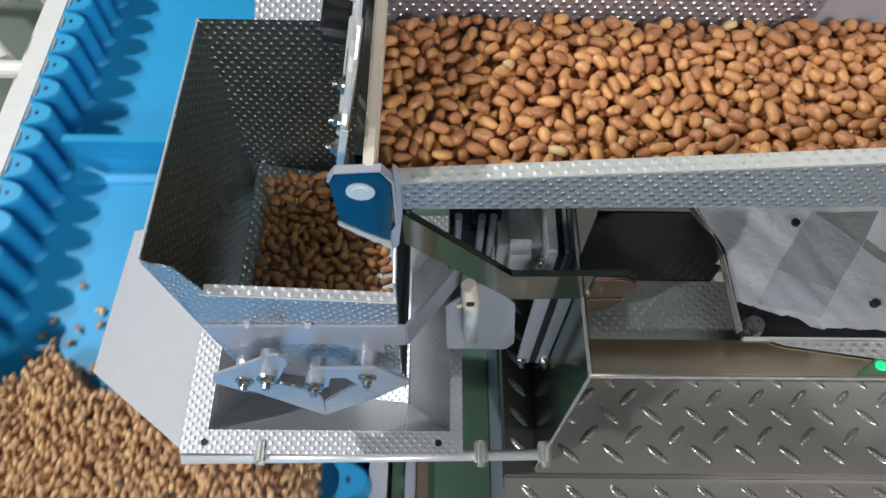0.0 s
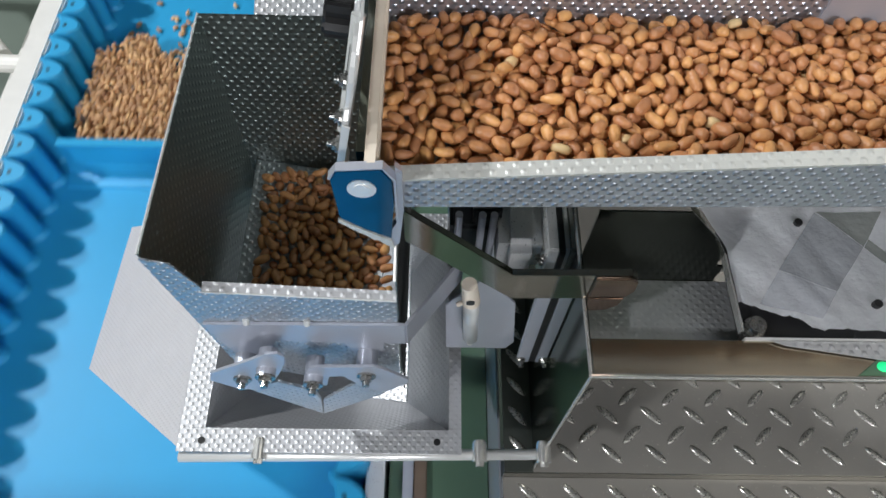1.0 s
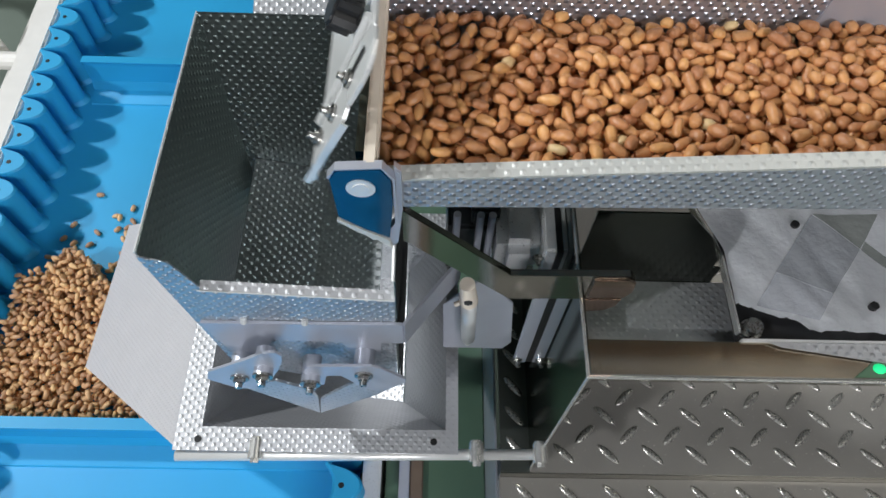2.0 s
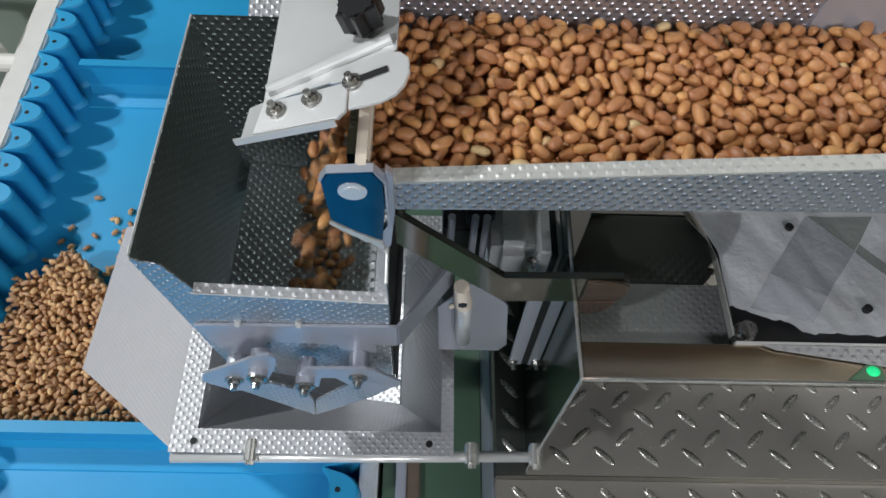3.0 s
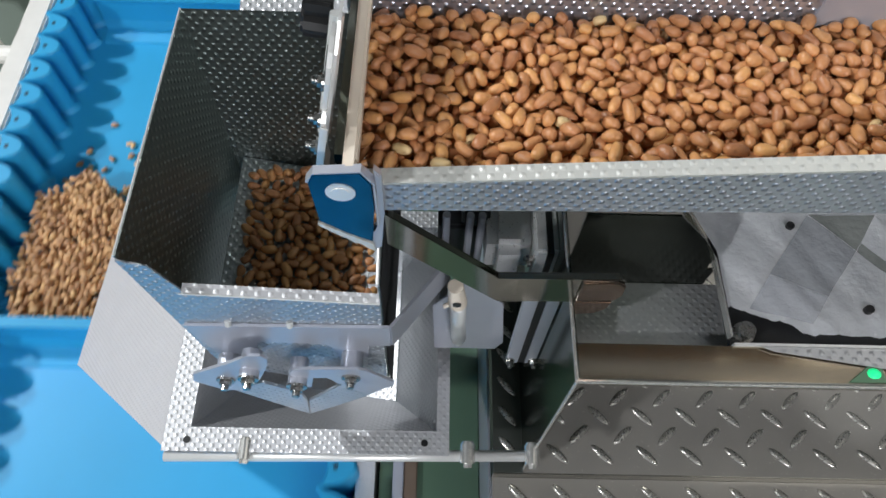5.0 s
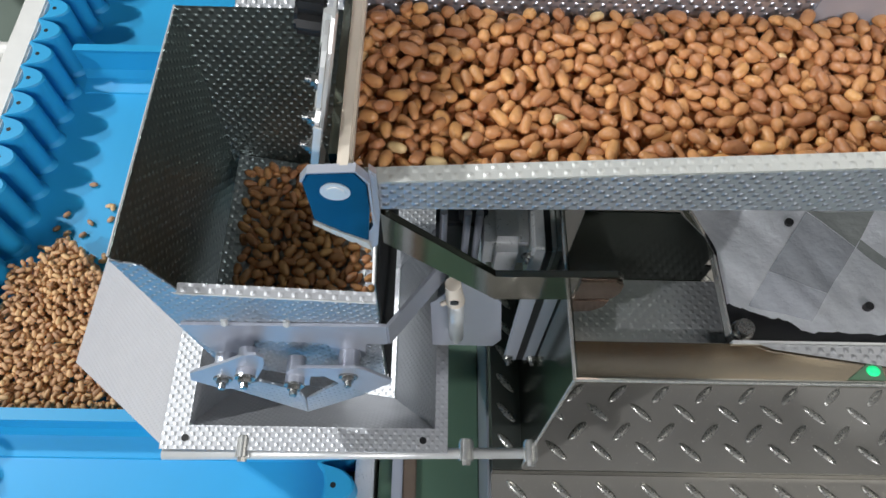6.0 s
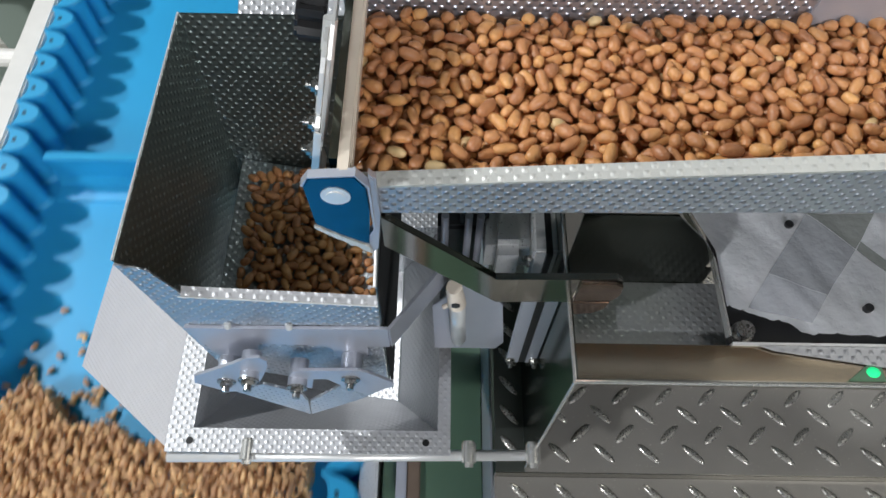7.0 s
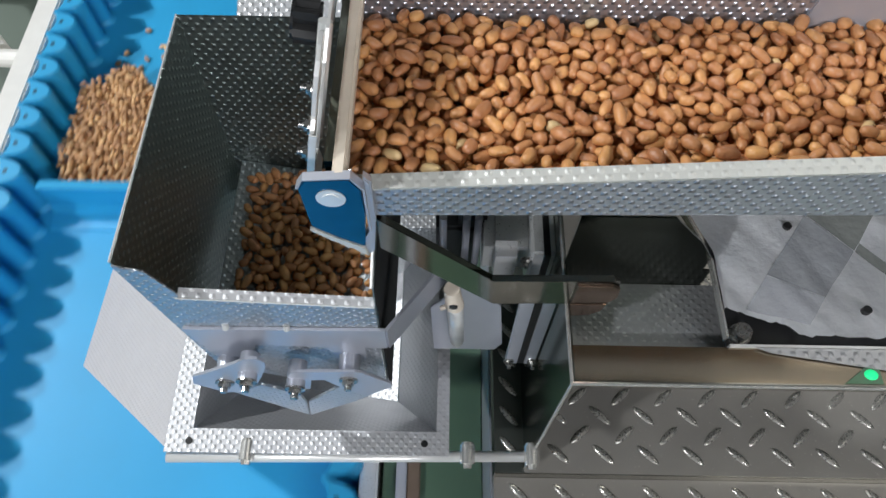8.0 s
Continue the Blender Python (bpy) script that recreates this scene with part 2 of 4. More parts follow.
def sidewall(x):
    """A thick serpentine rubber wall, and the small holes in the tops of its lobes."""
    n, pitch, top = 8.2, 0.065, 0.118
    steps = int(n / pitch * 20)
    bm, rings = bmesh.new(), []
    for i in range(steps + 1):
        y = -1.2 + n * i / steps
        f = (y / pitch) % 1.0
        lobe = max(0.0, 1 - (min(f, 1 - f) / 0.46) ** 2.0) ** 0.6
        inner, outer = x - 0.030 + 0.050 * lobe, x - 0.040 + 0.014 * lobe
        rings.append([bm.verts.new(p) for p in ((outer, y, BELT_Z), (outer, y, BELT_Z + top - 0.004), (outer + 0.004, y, BELT_Z + top), (inner - 0.004, y, BELT_Z + top),
                                                (inner, y, BELT_Z + top - 0.004), (inner, y, BELT_Z + 0.010), (inner + 0.009, y, BELT_Z))])
    for a, b in zip(rings, rings[1:]):
        for j in range(6):
            bm.faces.new((a[j], b[j], b[j + 1], a[j + 1]))
    wall = part("sidewall", bm, BELT, belt, "corrugated blue rubber sidewall")
    bm = bmesh.new()
    for k in range(int(n / pitch)):
        y = pitch * (k + 1 - 19)
        rod(bm, (x - 0.012, y, BELT_Z + top - 0.002), (x - 0.012, y, BELT_Z + top + 0.0006), 0.0045, 10)
    tagged(part("top_hole", bm, BLACK, wall, "small dark holes in the lobe tops"), kind="stuff")


sidewall(BELT_L - 0.036), sidewall(BELT_R + 0.046)
CLEAT_Y = [0.869 + PITCH * k for k in range(-2, 8)]
for y in CLEAT_Y:
    bm = prism(bmesh.new(), [(y - 0.052, BELT_Z), (y + 0.012, BELT_Z), (y + 0.004, BELT_Z + 0.03), (y + 0.004, BELT_Z + 0.08), (y + 0.010, BELT_Z + 0.088),
                             (y - 0.010, BELT_Z + 0.090), (y - 0.007, BELT_Z + 0.08), (y - 0.008, BELT_Z + 0.03), (y - 0.016, BELT_Z + 0.010), (y - 0.050, BELT_Z + 0.004)], "x", BELT_L, BELT_R)
    part("cleat", bm, BELT, belt, "blue cross cleat")
sticker = part("sticker", boxed(-0.604, -0.546, 2.638, 2.668, BELT_Z, BELT_Z + 0.0008), RAIL, belt, "small white paper sticker")
for y in (2.645, 2.652, 2.659):
    part("printed_bar", boxed(-0.592, -0.562, y, y + 0.003, BELT_Z + 0.0008, BELT_Z + 0.0011), DARK, sticker, "grey printed bar")

frame_l = thing("conveyor_support", (-0.87, 0, 0), "white conveyor side frame rail with steel legs", "conveyor frame")
part("side_rail", boxed(-0.915, -0.864, -1.2, 6, 0.30, 0.485, bevel=0.004), RAIL, frame_l)
part("bed_plate", boxed(-0.862, -0.13, -1.2, 6, 0.34, 0.36), GREEN_PAINT, frame_l)
for y in (-0.8, 0.9, 2.6, 4.3):
    part("leg", boxed(-0.912, -0.867, y, y + 0.05, 0, 0.30, bevel=0.003), RAIL, frame_l)
part("side_rail", boxed(-0.125, -0.095, -1.2, 6, 0.30, 0.44, bevel=0.004), ALUMINIUM, frame_l)
for y in (-0.8, 0.9, 2.6, 4.3):
    part("leg", boxed(-0.12, -0.1, y, y + 0.05, 0, 0.30, bevel=0.003), RAIL, frame_l)


# ---- peanuts ----
def nut_mesh(bm, m, length, width, rng, seg=9, rings=6):
    """A kernel: an egg with a small tip and a faint waist."""
    top, bot = bm.verts.new(m @ Vector((0, 0, length / 2))), bm.verts.new(m @ Vector((0, 0, -length / 2)))
    waist, egg = rng.uniform(0, 0.06), rng.uniform(-0.20, 0.20)
    seed, dent = Vector((rng.uniform(0, 50), rng.uniform(0, 50), rng.uniform(0, 50))), rng.uniform(0.04, 0.18)
    bend, blunt = rng.uniform(-0.05, 0.05) * width, rng.uniform(0.60, 0.95)

    def uneven(p):
        q = p * (1 + dent * noise.noise(p * (1.7 / width) + seed))
        q.x += bend * math.cos(2 * math.pi * p.z / length)
        return q
    prev, first = None, None
    for i in range(1, rings):
        a = math.pi * i / rings
        r = width / 2 * math.sin(a) ** blunt * (1 - waist * math.sin(a) ** 4) * (1 + egg * math.cos(a))
        ring = [bm.verts.new(m @ uneven(Vector((r * math.cos(2 * math.pi * k / seg), 0.92 * r * math.sin(2 * math.pi * k / seg), length / 2 * math.cos(a))))) for k in range(seg)]
        if prev is None:
            first = ring
            for k in range(seg):
                bm.faces.new((top, ring[k], ring[(k + 1) % seg]))
        else:
            for k in range(seg):
                bm.faces.new((prev[k], ring[k], ring[(k + 1) % seg], prev[(k + 1) % seg]))
        prev = ring
    for k in range(seg):
        bm.faces.new((bot, prev[(k + 1) % seg], prev[k]))


def settle(seed, count, x0, x1, y0, y1, floor_at, inside=None, tries=10, tilt=22):
    """Kernels dropped one by one, each into the lowest of a few spots: poses and sizes."""
    rng = random.Random(seed)
    cell = 0.0012
    nx, ny = int((x1 - x0) / cell), int((y1 - y0) / cell)
    gx, gy = np.meshgrid(x0 + cell * (np.arange(nx) + 0.5), y0 + cell * (np.arange(ny) + 0.5), indexing="ij")
    h = floor_at(gx, gy)
    out = []
    for _ in range(count):
        length, width = rng.choice((rng.uniform(0.0100, 0.0132), rng.uniform(0.0122, 0.0160), rng.uniform(0.0148, 0.0192))), rng.uniform(0.0083, 0.0107)
        best = None
        for _ in range(tries):
            x, y, yaw = rng.uniform(x0 + 0.005, x1 - 0.005), rng.uniform(y0 + 0.005, y1 - 0.005), rng.uniform(0, math.pi)
            if inside and not inside(x, y):
                continue
            w = int(length / 2 / cell) + 1
            i, j = int((x - x0) / cell), int((y - y0) / cell)
            sl = (slice(max(i - w, 0), i + w + 1), slice(max(j - w, 0), j + w + 1))
            dx, dy = gx[sl] - x, gy[sl] - y
            u, v = dx * math.cos(yaw) + dy * math.sin(yaw), -dx * math.sin(yaw) + dy * math.cos(yaw)
            q = (u / (length / 2)) ** 2 + (v / (width / 2)) ** 2
            on = q < 1
            if not on.any():
                continue
            lift = np.sqrt(np.maximum(1 - q, 0)) * width / 2
            z = (h[sl] + lift)[on].max() - width * 0.12
            if best is None or z < best[0]:
                best = (z, x, y, yaw, sl, on, lift)
        if best is None:
            continue
        z, x, y, yaw, sl, on, lift = best
        h[sl][on] = np.maximum(h[sl][on], (z + lift)[on])
        turn = Matrix.Rotation(yaw, 4, "Z") @ Matrix.Rotation(radians(90 + rng.uniform(-tilt, tilt)), 4, "Y") @ Matrix.Rotation(rng.uniform(0, 6.28), 4, "Z")
        out.append((Matrix.Translation((x, y, z)) @ turn, length, width))
    return out


def nut_mass(name, nuts, seed, place, label, seg=9, rings=6, mat=None):
    rng = random.Random(seed)
    bm = bmesh.new()
    for m, length, width in nuts:
        nut_mesh(bm, m, length, width, rng, seg, rings)
    ob = part(name, bm, mat or NUT, origin=place, smooth=True)
    return tagged(ob, label, "peanuts", kind="stuff")


# kernels of twelve shapes for those that fall one by one
rng = random.Random(5)
SHAPES = []
for _ in range(12):
    bm = bmesh.new()
    size = (rng.choice((rng.uniform(0.0100, 0.0132), rng.uniform(0.0122, 0.0160), rng.uniform(0.0148, 0.0192))), rng.uniform(0.0083, 0.0107))
    nut_mesh(bm, Matrix(), *size, rng, 10, 7)
    bmesh.ops.recalc_face_normals(bm, faces=bm.faces)
    me = bpy.data.meshes.new("peanut")
    bm.to_mesh(me)
    bm.free()
    for p in me.polygons:
        p.use_smooth = True
    me.materials.append(NUT_PIECE)
    SHAPES.append((me, size))

# trough level, and what slides off its end while the gate is open
SLIDE, END_X = 0.100, -0.066


def trough_floor(x, y):
    return 1.1712 + 0.008 * noise_field(x * 9, y * 9) + 0.03 * np.clip(x, 0, 1) * 0.3 - 0.010 * np.clip((y - 0.31) / 0.115, 0, 1)


def noise_field(x, y):
    return 0.5 * np.sin(x * 1.7 + 1.3 * np.sin(y)) + 0.5 * np.sin(y * 2.1 + x * 0.6 + 0.7)


trough_nuts = settle(11, 2480, END_X, 0.52, 0.266, 0.426, trough_floor, tries=22)
still = [q for q in trough_nuts if q[0].translation.x > END_X + SLIDE]
loose = sorted((q for q in trough_nuts if q[0].translation.x <= END_X + SLIDE), key=lambda q: -q[0].translation.z)[:290]
pale = still[-3::-70][:20]
still = [q for q in still if q not in pale]
pale_mass = nut_mass("pale_peanuts", pale, 9, (0.2, 0.35, 1.17), "scattered pale skinless peanut kernels among the brown ones", mat=NUT_PALE)
trough_mass = nut_mass("peanut_bed", still, 1, (0.2, 0.35, 1.17), "bed of brown roasted peanut kernels filling the feeder trough", 11, 8)


def bucket_floor(x, y):
    return 0.957 + 0.15 * np.abs(x + 0.130)


bucket_nuts = settle(12, len(loose), -0.208, -0.060, 0.246, 0.432, bucket_floor, tries=30)
bucket_nuts.sort(key=lambda q: q[0].translation.z)
batches = []
for k in range(6):
    batches.append(nut_mass("peanut_batch", bucket_nuts[k::6], 20 + k, (-0.13, 0.33, 0.95), "brown peanut kernels heaped in the weigh bucket", mat=NUT))


def heap_floor(x, y):
    fall = np.clip((0.30 - y) / 0.25, 0, 1)
    side = np.clip((x + 0.80) / 0.25, 0, 1)
    return BELT_Z + 0.030 * fall * side + 0.010 * side * np.clip(noise_field(x * 30, y * 30), -1, 1) * fall


def heap_inside(x, y):
    return y < 0.285 + 0.035 * math.sin(17 * x + 1) + 0.02 * math.sin(43 * x) and (x > -0.765 or y > 0.06)


heap_nuts = settle(13, 4300, -0.785, -0.20, 0.008, 0.42, heap_floor, heap_inside, tries=5, tilt=35)
scatter = random.Random(8)
for _ in range(146):
    yaw, a = scatter.uniform(0, 6.28), scatter.gauss(0, 1)
    heap_nuts.append((Matrix.Translation((scatter.uniform(-0.77, -0.3), 0.29 + abs(a) * 0.075, BELT_Z + 0.005)) @ Matrix.Rotation(yaw, 4, "Z") @ Matrix.Rotation(radians(90), 4, "Y"), 0.017, 0.0112))
heap = nut_mass("peanut_heap", heap_nuts, 3, (0, 0, BELT_Z), "heap of tan peanut kernels riding on the blue belt", 7, 5, NUT_HEAP)
heaps = [heap]
for k in range(3):
    heaps.append(copy_thing(heap, Matrix()))
HEAP_Y = [0.869 + PITCH * (2 * k - 1) for k in range(4)]

falling = []
for k, (m, length, width) in enumerate(sorted(loose, key=lambda q: q[0].translation.x - 0.25 * (q[0].translation.z - 1.17))):
    me, size = SHAPES[k % 12]
    ob = tagged(new("peanut", me), "brown roasted peanut kernel tumbling from trough to bucket", "peanut", "peanuts that fall")
    falling.append((ob, m, bucket_nuts[k][0]))

# ---- feeder trough ----
trough = thing("feeder_trough", (0.2, 0.35, 1.17), "dimpled stainless steel vibrating feeder trough full of peanuts", "feeder trough")
XR = 0.75


def rim_z(x):
    return 1.2065 + 0.090 * (x + 0.055)


part("trough_floor", boxed(-0.068, XR, 0.276, 0.4275, 1.162, 1.166), DIMPLED, trough)
part("front_wall", prism(bmesh.new(), [(-0.056, 1.1715), (XR, 1.197), (XR, rim_z(XR)), (-0.056, rim_z(-0.056))], "y", 0.258, 0.2605), TROUGH_STEEL, trough)
bm = plate(bmesh.new(), [(-0.056, 0.257, rim_z(-0.056)), (XR, 0.257, rim_z(XR)), (XR, 0.268, rim_z(XR) + 0.002), (-0.056, 0.268, rim_z(-0.056) + 0.002)], 0.003)
part("front_rim", bm, RIM_STEEL, trough)
part("back_wall", boxed(-0.068, XR, 0.428, 0.4305, 1.166, 1.285), TROUGH_STEEL, trough)
bm = plate(bmesh.new(), [(0.287, 0.4265, 1.18), (0.60, 0.405, 1.18), (0.60, 0.405, 1.30), (0.297, 0.4265, 1.30)], 0.003)
part("divider_plate", bm, BRUSHED, trough, "smooth grey steel divider plate")

# mounting bracket, pin and link bar at the trough's discharge end
bracket = thing("pivot_bracket", (-0.06, 0.25, 1.18), "polished steel pivot bracket with pin and link bar", "bracket")
part("bracket_plate", prism(bmesh.new(), [(-0.0910, 1.219), (-0.086, 1.2290), (-0.056, 1.2315), (-0.050, 1.220), (-0.0495, 1.190), (-0.0535, 1.142), (-0.072, 1.156), (-0.0895, 1.171)], "y", 0.248, 0.256, bevel=0.001), BLUE_PART, bracket, "glossy dark blue bracket plate")
part("edge_strip", prism(bmesh.new(), [(-0.092, 1.2215), (-0.086, 1.2315), (-0.055, 1.2345), (-0.047, 1.221), (-0.047, 1.165), (-0.0485, 1.165), (-0.0485, 1.2203), (-0.0555, 1.2333), (-0.0862, 1.2303), (-0.0905, 1.2205)], "y", 0.247, 0.2535), BRUSHED, bracket, "bright edge strip")
part("pivot_pin", rod(bmesh.new(), (-0.0705, 0.256, 1.2095), (-0.0705, 0.2465, 1.2095), 0.0072, 28, r2=0.0060), BRIGHT, bracket, "round steel pin head")
part("pin_ring", rod(bmesh.new(), (-0.0705, 0.2482, 1.2095), (-0.0705, 0.2472, 1.2095), 0.0100, 28), BRIGHT, bracket, "bright pin washer")
part("lower_edge", prism(bmesh.new(), [(-0.0905, 1.1705), (-0.0715, 1.1552), (-0.0535, 1.1412), (-0.0515, 1.129), (-0.0585, 1.135), (-0.0625, 1.1425), (-0.0665, 1.1415), (-0.0715, 1.1495), (-0.0765, 1.1515), (-0.0910, 1.1665)], "y", 0.2468, 0.2495, bevel=0.0006), RIM_STEEL, bracket, "wavy bright dimpled lower edge")
bm = bmesh.new()
prism(bm, [(-0.044, 1.17), (0.047, 1.068), (0.150, 1.072), (0.156, 1.066), (0.157, 1.045), (0.148, 1.026), (0.05, 1.022), (-0.044, 1.125)], "y", 0.256, 0.2625, bevel=0.0006)
part("link_bar", bm, MIRROR, bracket, "bent polished steel link bar")
part("side_flange", prism(bmesh.new(), [(-0.0475, 1.232), (-0.043, 1.226), (-0.043, 1.180), (-0.0475, 1.132), (-0.0535, 1.124), (-0.0605, 1.143), (-0.0535, 1.152), (-0.0465, 1.165)], "y", 0.2495, 0.2565, bevel=0.0012), BRUSHED, bracket, "satin steel bracket flange")
# Brown reflection on the polished bar end, given as base colour.
part("end_tab", prism(bmesh.new(), [(0.119, 1.069), (0.149, 1.070), (0.156, 1.064), (0.157, 1.047), (0.152, 1.036), (0.119, 1.034)], "y", 0.2525, 0.2555, bevel=0.0006), TAB_BROWN, bracket, "rounded end tab piece with a brown reflection as colour")
# Lower shape added to stand for the upper tab's reflection.
part("end_tab", prism(bmesh.new(), [(0.119, 1.031), (0.151, 1.032), (0.149, 1.018), (0.140, 1.008), (0.119, 1.004)], "y", 0.2525, 0.2555, bevel=0.0006), TAB_BROWN, bracket, "rounded end tab piece with a brown reflection as colour")

# ---- gate ----
gate_post = thing("gate_hanger", (-0.064, 0.34, 1.24), "cream nylon gate hanger bar across the trough end", "gate hanger")
part("hanger_bar", boxed(-0.0675, -0.0580, 0.250, 0.46, 1.222, 1.234, bevel=0.002), CREAM, gate_post)
part("side_cheek", boxed(-0.0735, -0.0680, 0.262, 0.46, 1.212, 1.232), DIM_MIRROR, gate_post, "dark polished steel cheek")
GATE_P = Vector((-0.074, 0.36, 1.250))
gate = new("flap_gate")
gate.location = GATE_P
ORIGIN[gate] = GATE_P
tagged(gate, "bright steel hinged flap gate with bolted bracket at the trough mouth", "gate")
GX, GZ = -0.075, 1.250
part("flap", prism(bmesh.new(), [(0.300, GZ - 0.060), (0.440, GZ - 0.060), (0.440, GZ + 0.034), (0.326, GZ + 0.034), (0.312, GZ + 0.018)], "x", GX - 0.002, GX), BRIGHT, gate)
part("clamp_plate", prism(bmesh.new(), [(0.272, GZ - 0.062), (0.297, GZ - 0.058), (0.302, GZ + 0.003), (0.278, GZ + 0.003), (0.273, GZ - 0.002)], "x", GX - 0.0055, GX - 0.0025, bevel=0.0005), BRIGHT, gate)
round_end = [(0.279, GZ + 0.0045), (0.280, GZ + 0.026), (0.284, GZ + 0.036), (0.291, GZ + 0.042), (0.301, GZ + 0.045), (0.313, GZ + 0.044), (0.320, GZ + 0.038), (0.322, GZ + 0.026), (0.316, GZ - 0.01), (0.3035, GZ - 0.01), (0.3035, GZ + 0.0045)]
slotted = part("slotted_plate", prism(bmesh.new(), round_end, "x", GX - 0.0055, GX - 0.0025, bevel=0.0005), BRIGHT, gate)
bm = plate(bmesh.new(), [(GX - 0.0062, 0.2985, GZ + 0.008), (GX - 0.0062, 0.3035, GZ + 0.007), (GX - 0.0062, 0.3085, GZ + 0.030), (GX - 0.0062, 0.3035, GZ + 0.031)], 0.0005)
part("slot", bm, BLACK, slotted, "dark adjusting slot")
bm = rod(bmesh.new(), (GX - 0.003, 0.3095, GZ - 0.057), (GX - 0.003, 0.336, GZ + 0.030), 0.0048, 14)
part("stiffening_rib", bm, BRIGHT, gate)
part("lip", plate(bmesh.new(), [(GX - 0.002, 0.272, GZ - 0.061), (GX - 0.002, 0.302, GZ - 0.058), (GX + 0.002, 0.302, GZ - 0.073), (GX + 0.002, 0.272, GZ - 0.076)], 0.0015), BRIGHT, gate, "bent lower lip")
part("front_lip", plate(bmesh.new(), [(GX - 0.0055, 0.2705, GZ - 0.076), (GX - 0.0055, 0.2715, GZ - 0.004), (GX - 0.0005, 0.2705, GZ - 0.004), (GX - 0.0005, 0.2695, GZ - 0.076)], 0.0012), BRIGHT, gate)
for y, z in ((0.288, GZ - 0.047), (0.292, GZ - 0.022), (0.300, GZ + 0.006)):
    bolt(gate, (GX - 0.0058, y, z), (-1, 0, 0), 0.0042, 0.0085)
star = [(0.352 + r * math.cos(k * math.pi / 12), GZ + 0.012 + r * math.sin(k * math.pi / 12)) for k in range(24) for r in [0.0135 + 0.003 * math.cos(k * math.pi / 2)]]
bm = prism(bmesh.new(), star, "x", GX - 0.026, GX - 0.006, bevel=0.002)
part("knob", bm, BLACK, gate, "black plastic star knob")

# ---- weigh bucket ----
HX0, HX1, HY0, HY1, HZ = -0.246, -0.052, 0.235, 0.492, 1.135
bucket = thing("weigh_bucket", (-0.15, 0.36, 0.9), "dimpled stainless steel weigh bucket with two bottom flaps", "weigh bucket")
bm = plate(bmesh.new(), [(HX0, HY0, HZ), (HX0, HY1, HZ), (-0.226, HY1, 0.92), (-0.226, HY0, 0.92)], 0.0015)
part("side_wall", bm, BUCKET_SHADED, bucket)
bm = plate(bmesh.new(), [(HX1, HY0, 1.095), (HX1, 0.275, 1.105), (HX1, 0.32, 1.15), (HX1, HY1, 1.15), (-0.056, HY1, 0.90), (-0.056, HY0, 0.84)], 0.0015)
part("side_wall", bm, BUCKET_SHADED, bucket)
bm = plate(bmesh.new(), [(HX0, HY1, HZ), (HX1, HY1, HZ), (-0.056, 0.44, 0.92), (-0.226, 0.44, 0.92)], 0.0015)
part("back_wall", bm, BUCKET_SHADED, bucket)
bm = prism(bmesh.new(), [(HX0, HZ - 0.004), (-0.225, 1.122), (-0.212, 1.079), (HX1, 1.066), (-0.056, 0.865), (-0.15, 0.86), (-0.226, 0.90)], "y", HY0 - 0.0015, HY0)
part("front_wall", bm, DIMPLED_MATT, bucket)
# Black sheet added over the steel side for its dark reflection.
part("outer_skin", plate(bmesh.new(), [(HX1 + 0.002, HY0, 1.092), (HX1 + 0.002, HY1, 1.092), (-0.052, HY1, 0.82), (-0.052, HY0, 0.82)], -0.001), SKIN_BLACK, bucket, "added black sheet painting the dark reflection of the outer wall")
bm = plate(bmesh.new(), [(-0.212, HY0 - 0.004, 1.0795), (HX1, HY0 - 0.004, 1.0665), (HX1, HY0 + 0.0045, 1.0690), (-0.212, HY0 + 0.0045, 1.0820)], 0.0015)
part("rim_lip", bm, CHUTE_STEEL, bucket)
part("rim_hem", rod(bmesh.new(), (-0.214, HY0 - 0.0042, 1.0795), (HX1, HY0 - 0.0042, 1.0665), 0.0009, 8), BRIGHT, bucket, "bright rim edge")
bm = prism(bmesh.new(), [(-0.230, 1.012), (-0.047, 1.016), (-0.047, 0.972), (-0.068, 0.972), (-0.070, 0.94), (-0.098, 0.94), (-0.105, 0.972), (-0.172, 0.975), (-0.18, 0.94), (-0.215, 0.925)], "y", HY0 - 0.005, HY0 - 0.002)
part("hanger_plate", bm, BRUSHED, bucket, "satin grey hanger plate")
bm = plate(bmesh.new(), [(-0.047, HY0 - 0.003, 1.016), (0.005, 0.30, 1.02), (0.005, 0.30, 0.975), (-0.047, HY0 - 0.003, 0.972)], 0.003)
part("hanger_arm", bm, BRUSHED, bucket, "bent satin steel arm")

part("rim_hem", rod(bmesh.new(), (HX0, HY0, HZ), (HX0, HY1, HZ), 0.0009, 8), BRIGHT, bucket, "bright rim edge")
part("rim_hem", rod(bmesh.new(), (HX1 - 0.0005, HY0, 1.0955), (HX1 - 0.0005, 0.275, 1.1055), 0.0014, 8), BRIGHT, bucket, "bright rim edge")
for x in (-0.19, -0.135):
    part("spot_weld", rod(bmesh.new(), (x, HY0 - 0.0045, 1.0135), (x, HY0 - 0.0015, 1.0185), 0.003, 10), BRIGHT, bucket, "bright spot weld")
DOOR_L, DOOR_R = Vector((-0.208, 0.22, 0.934)), Vector((-0.085, 0.22, 0.948))
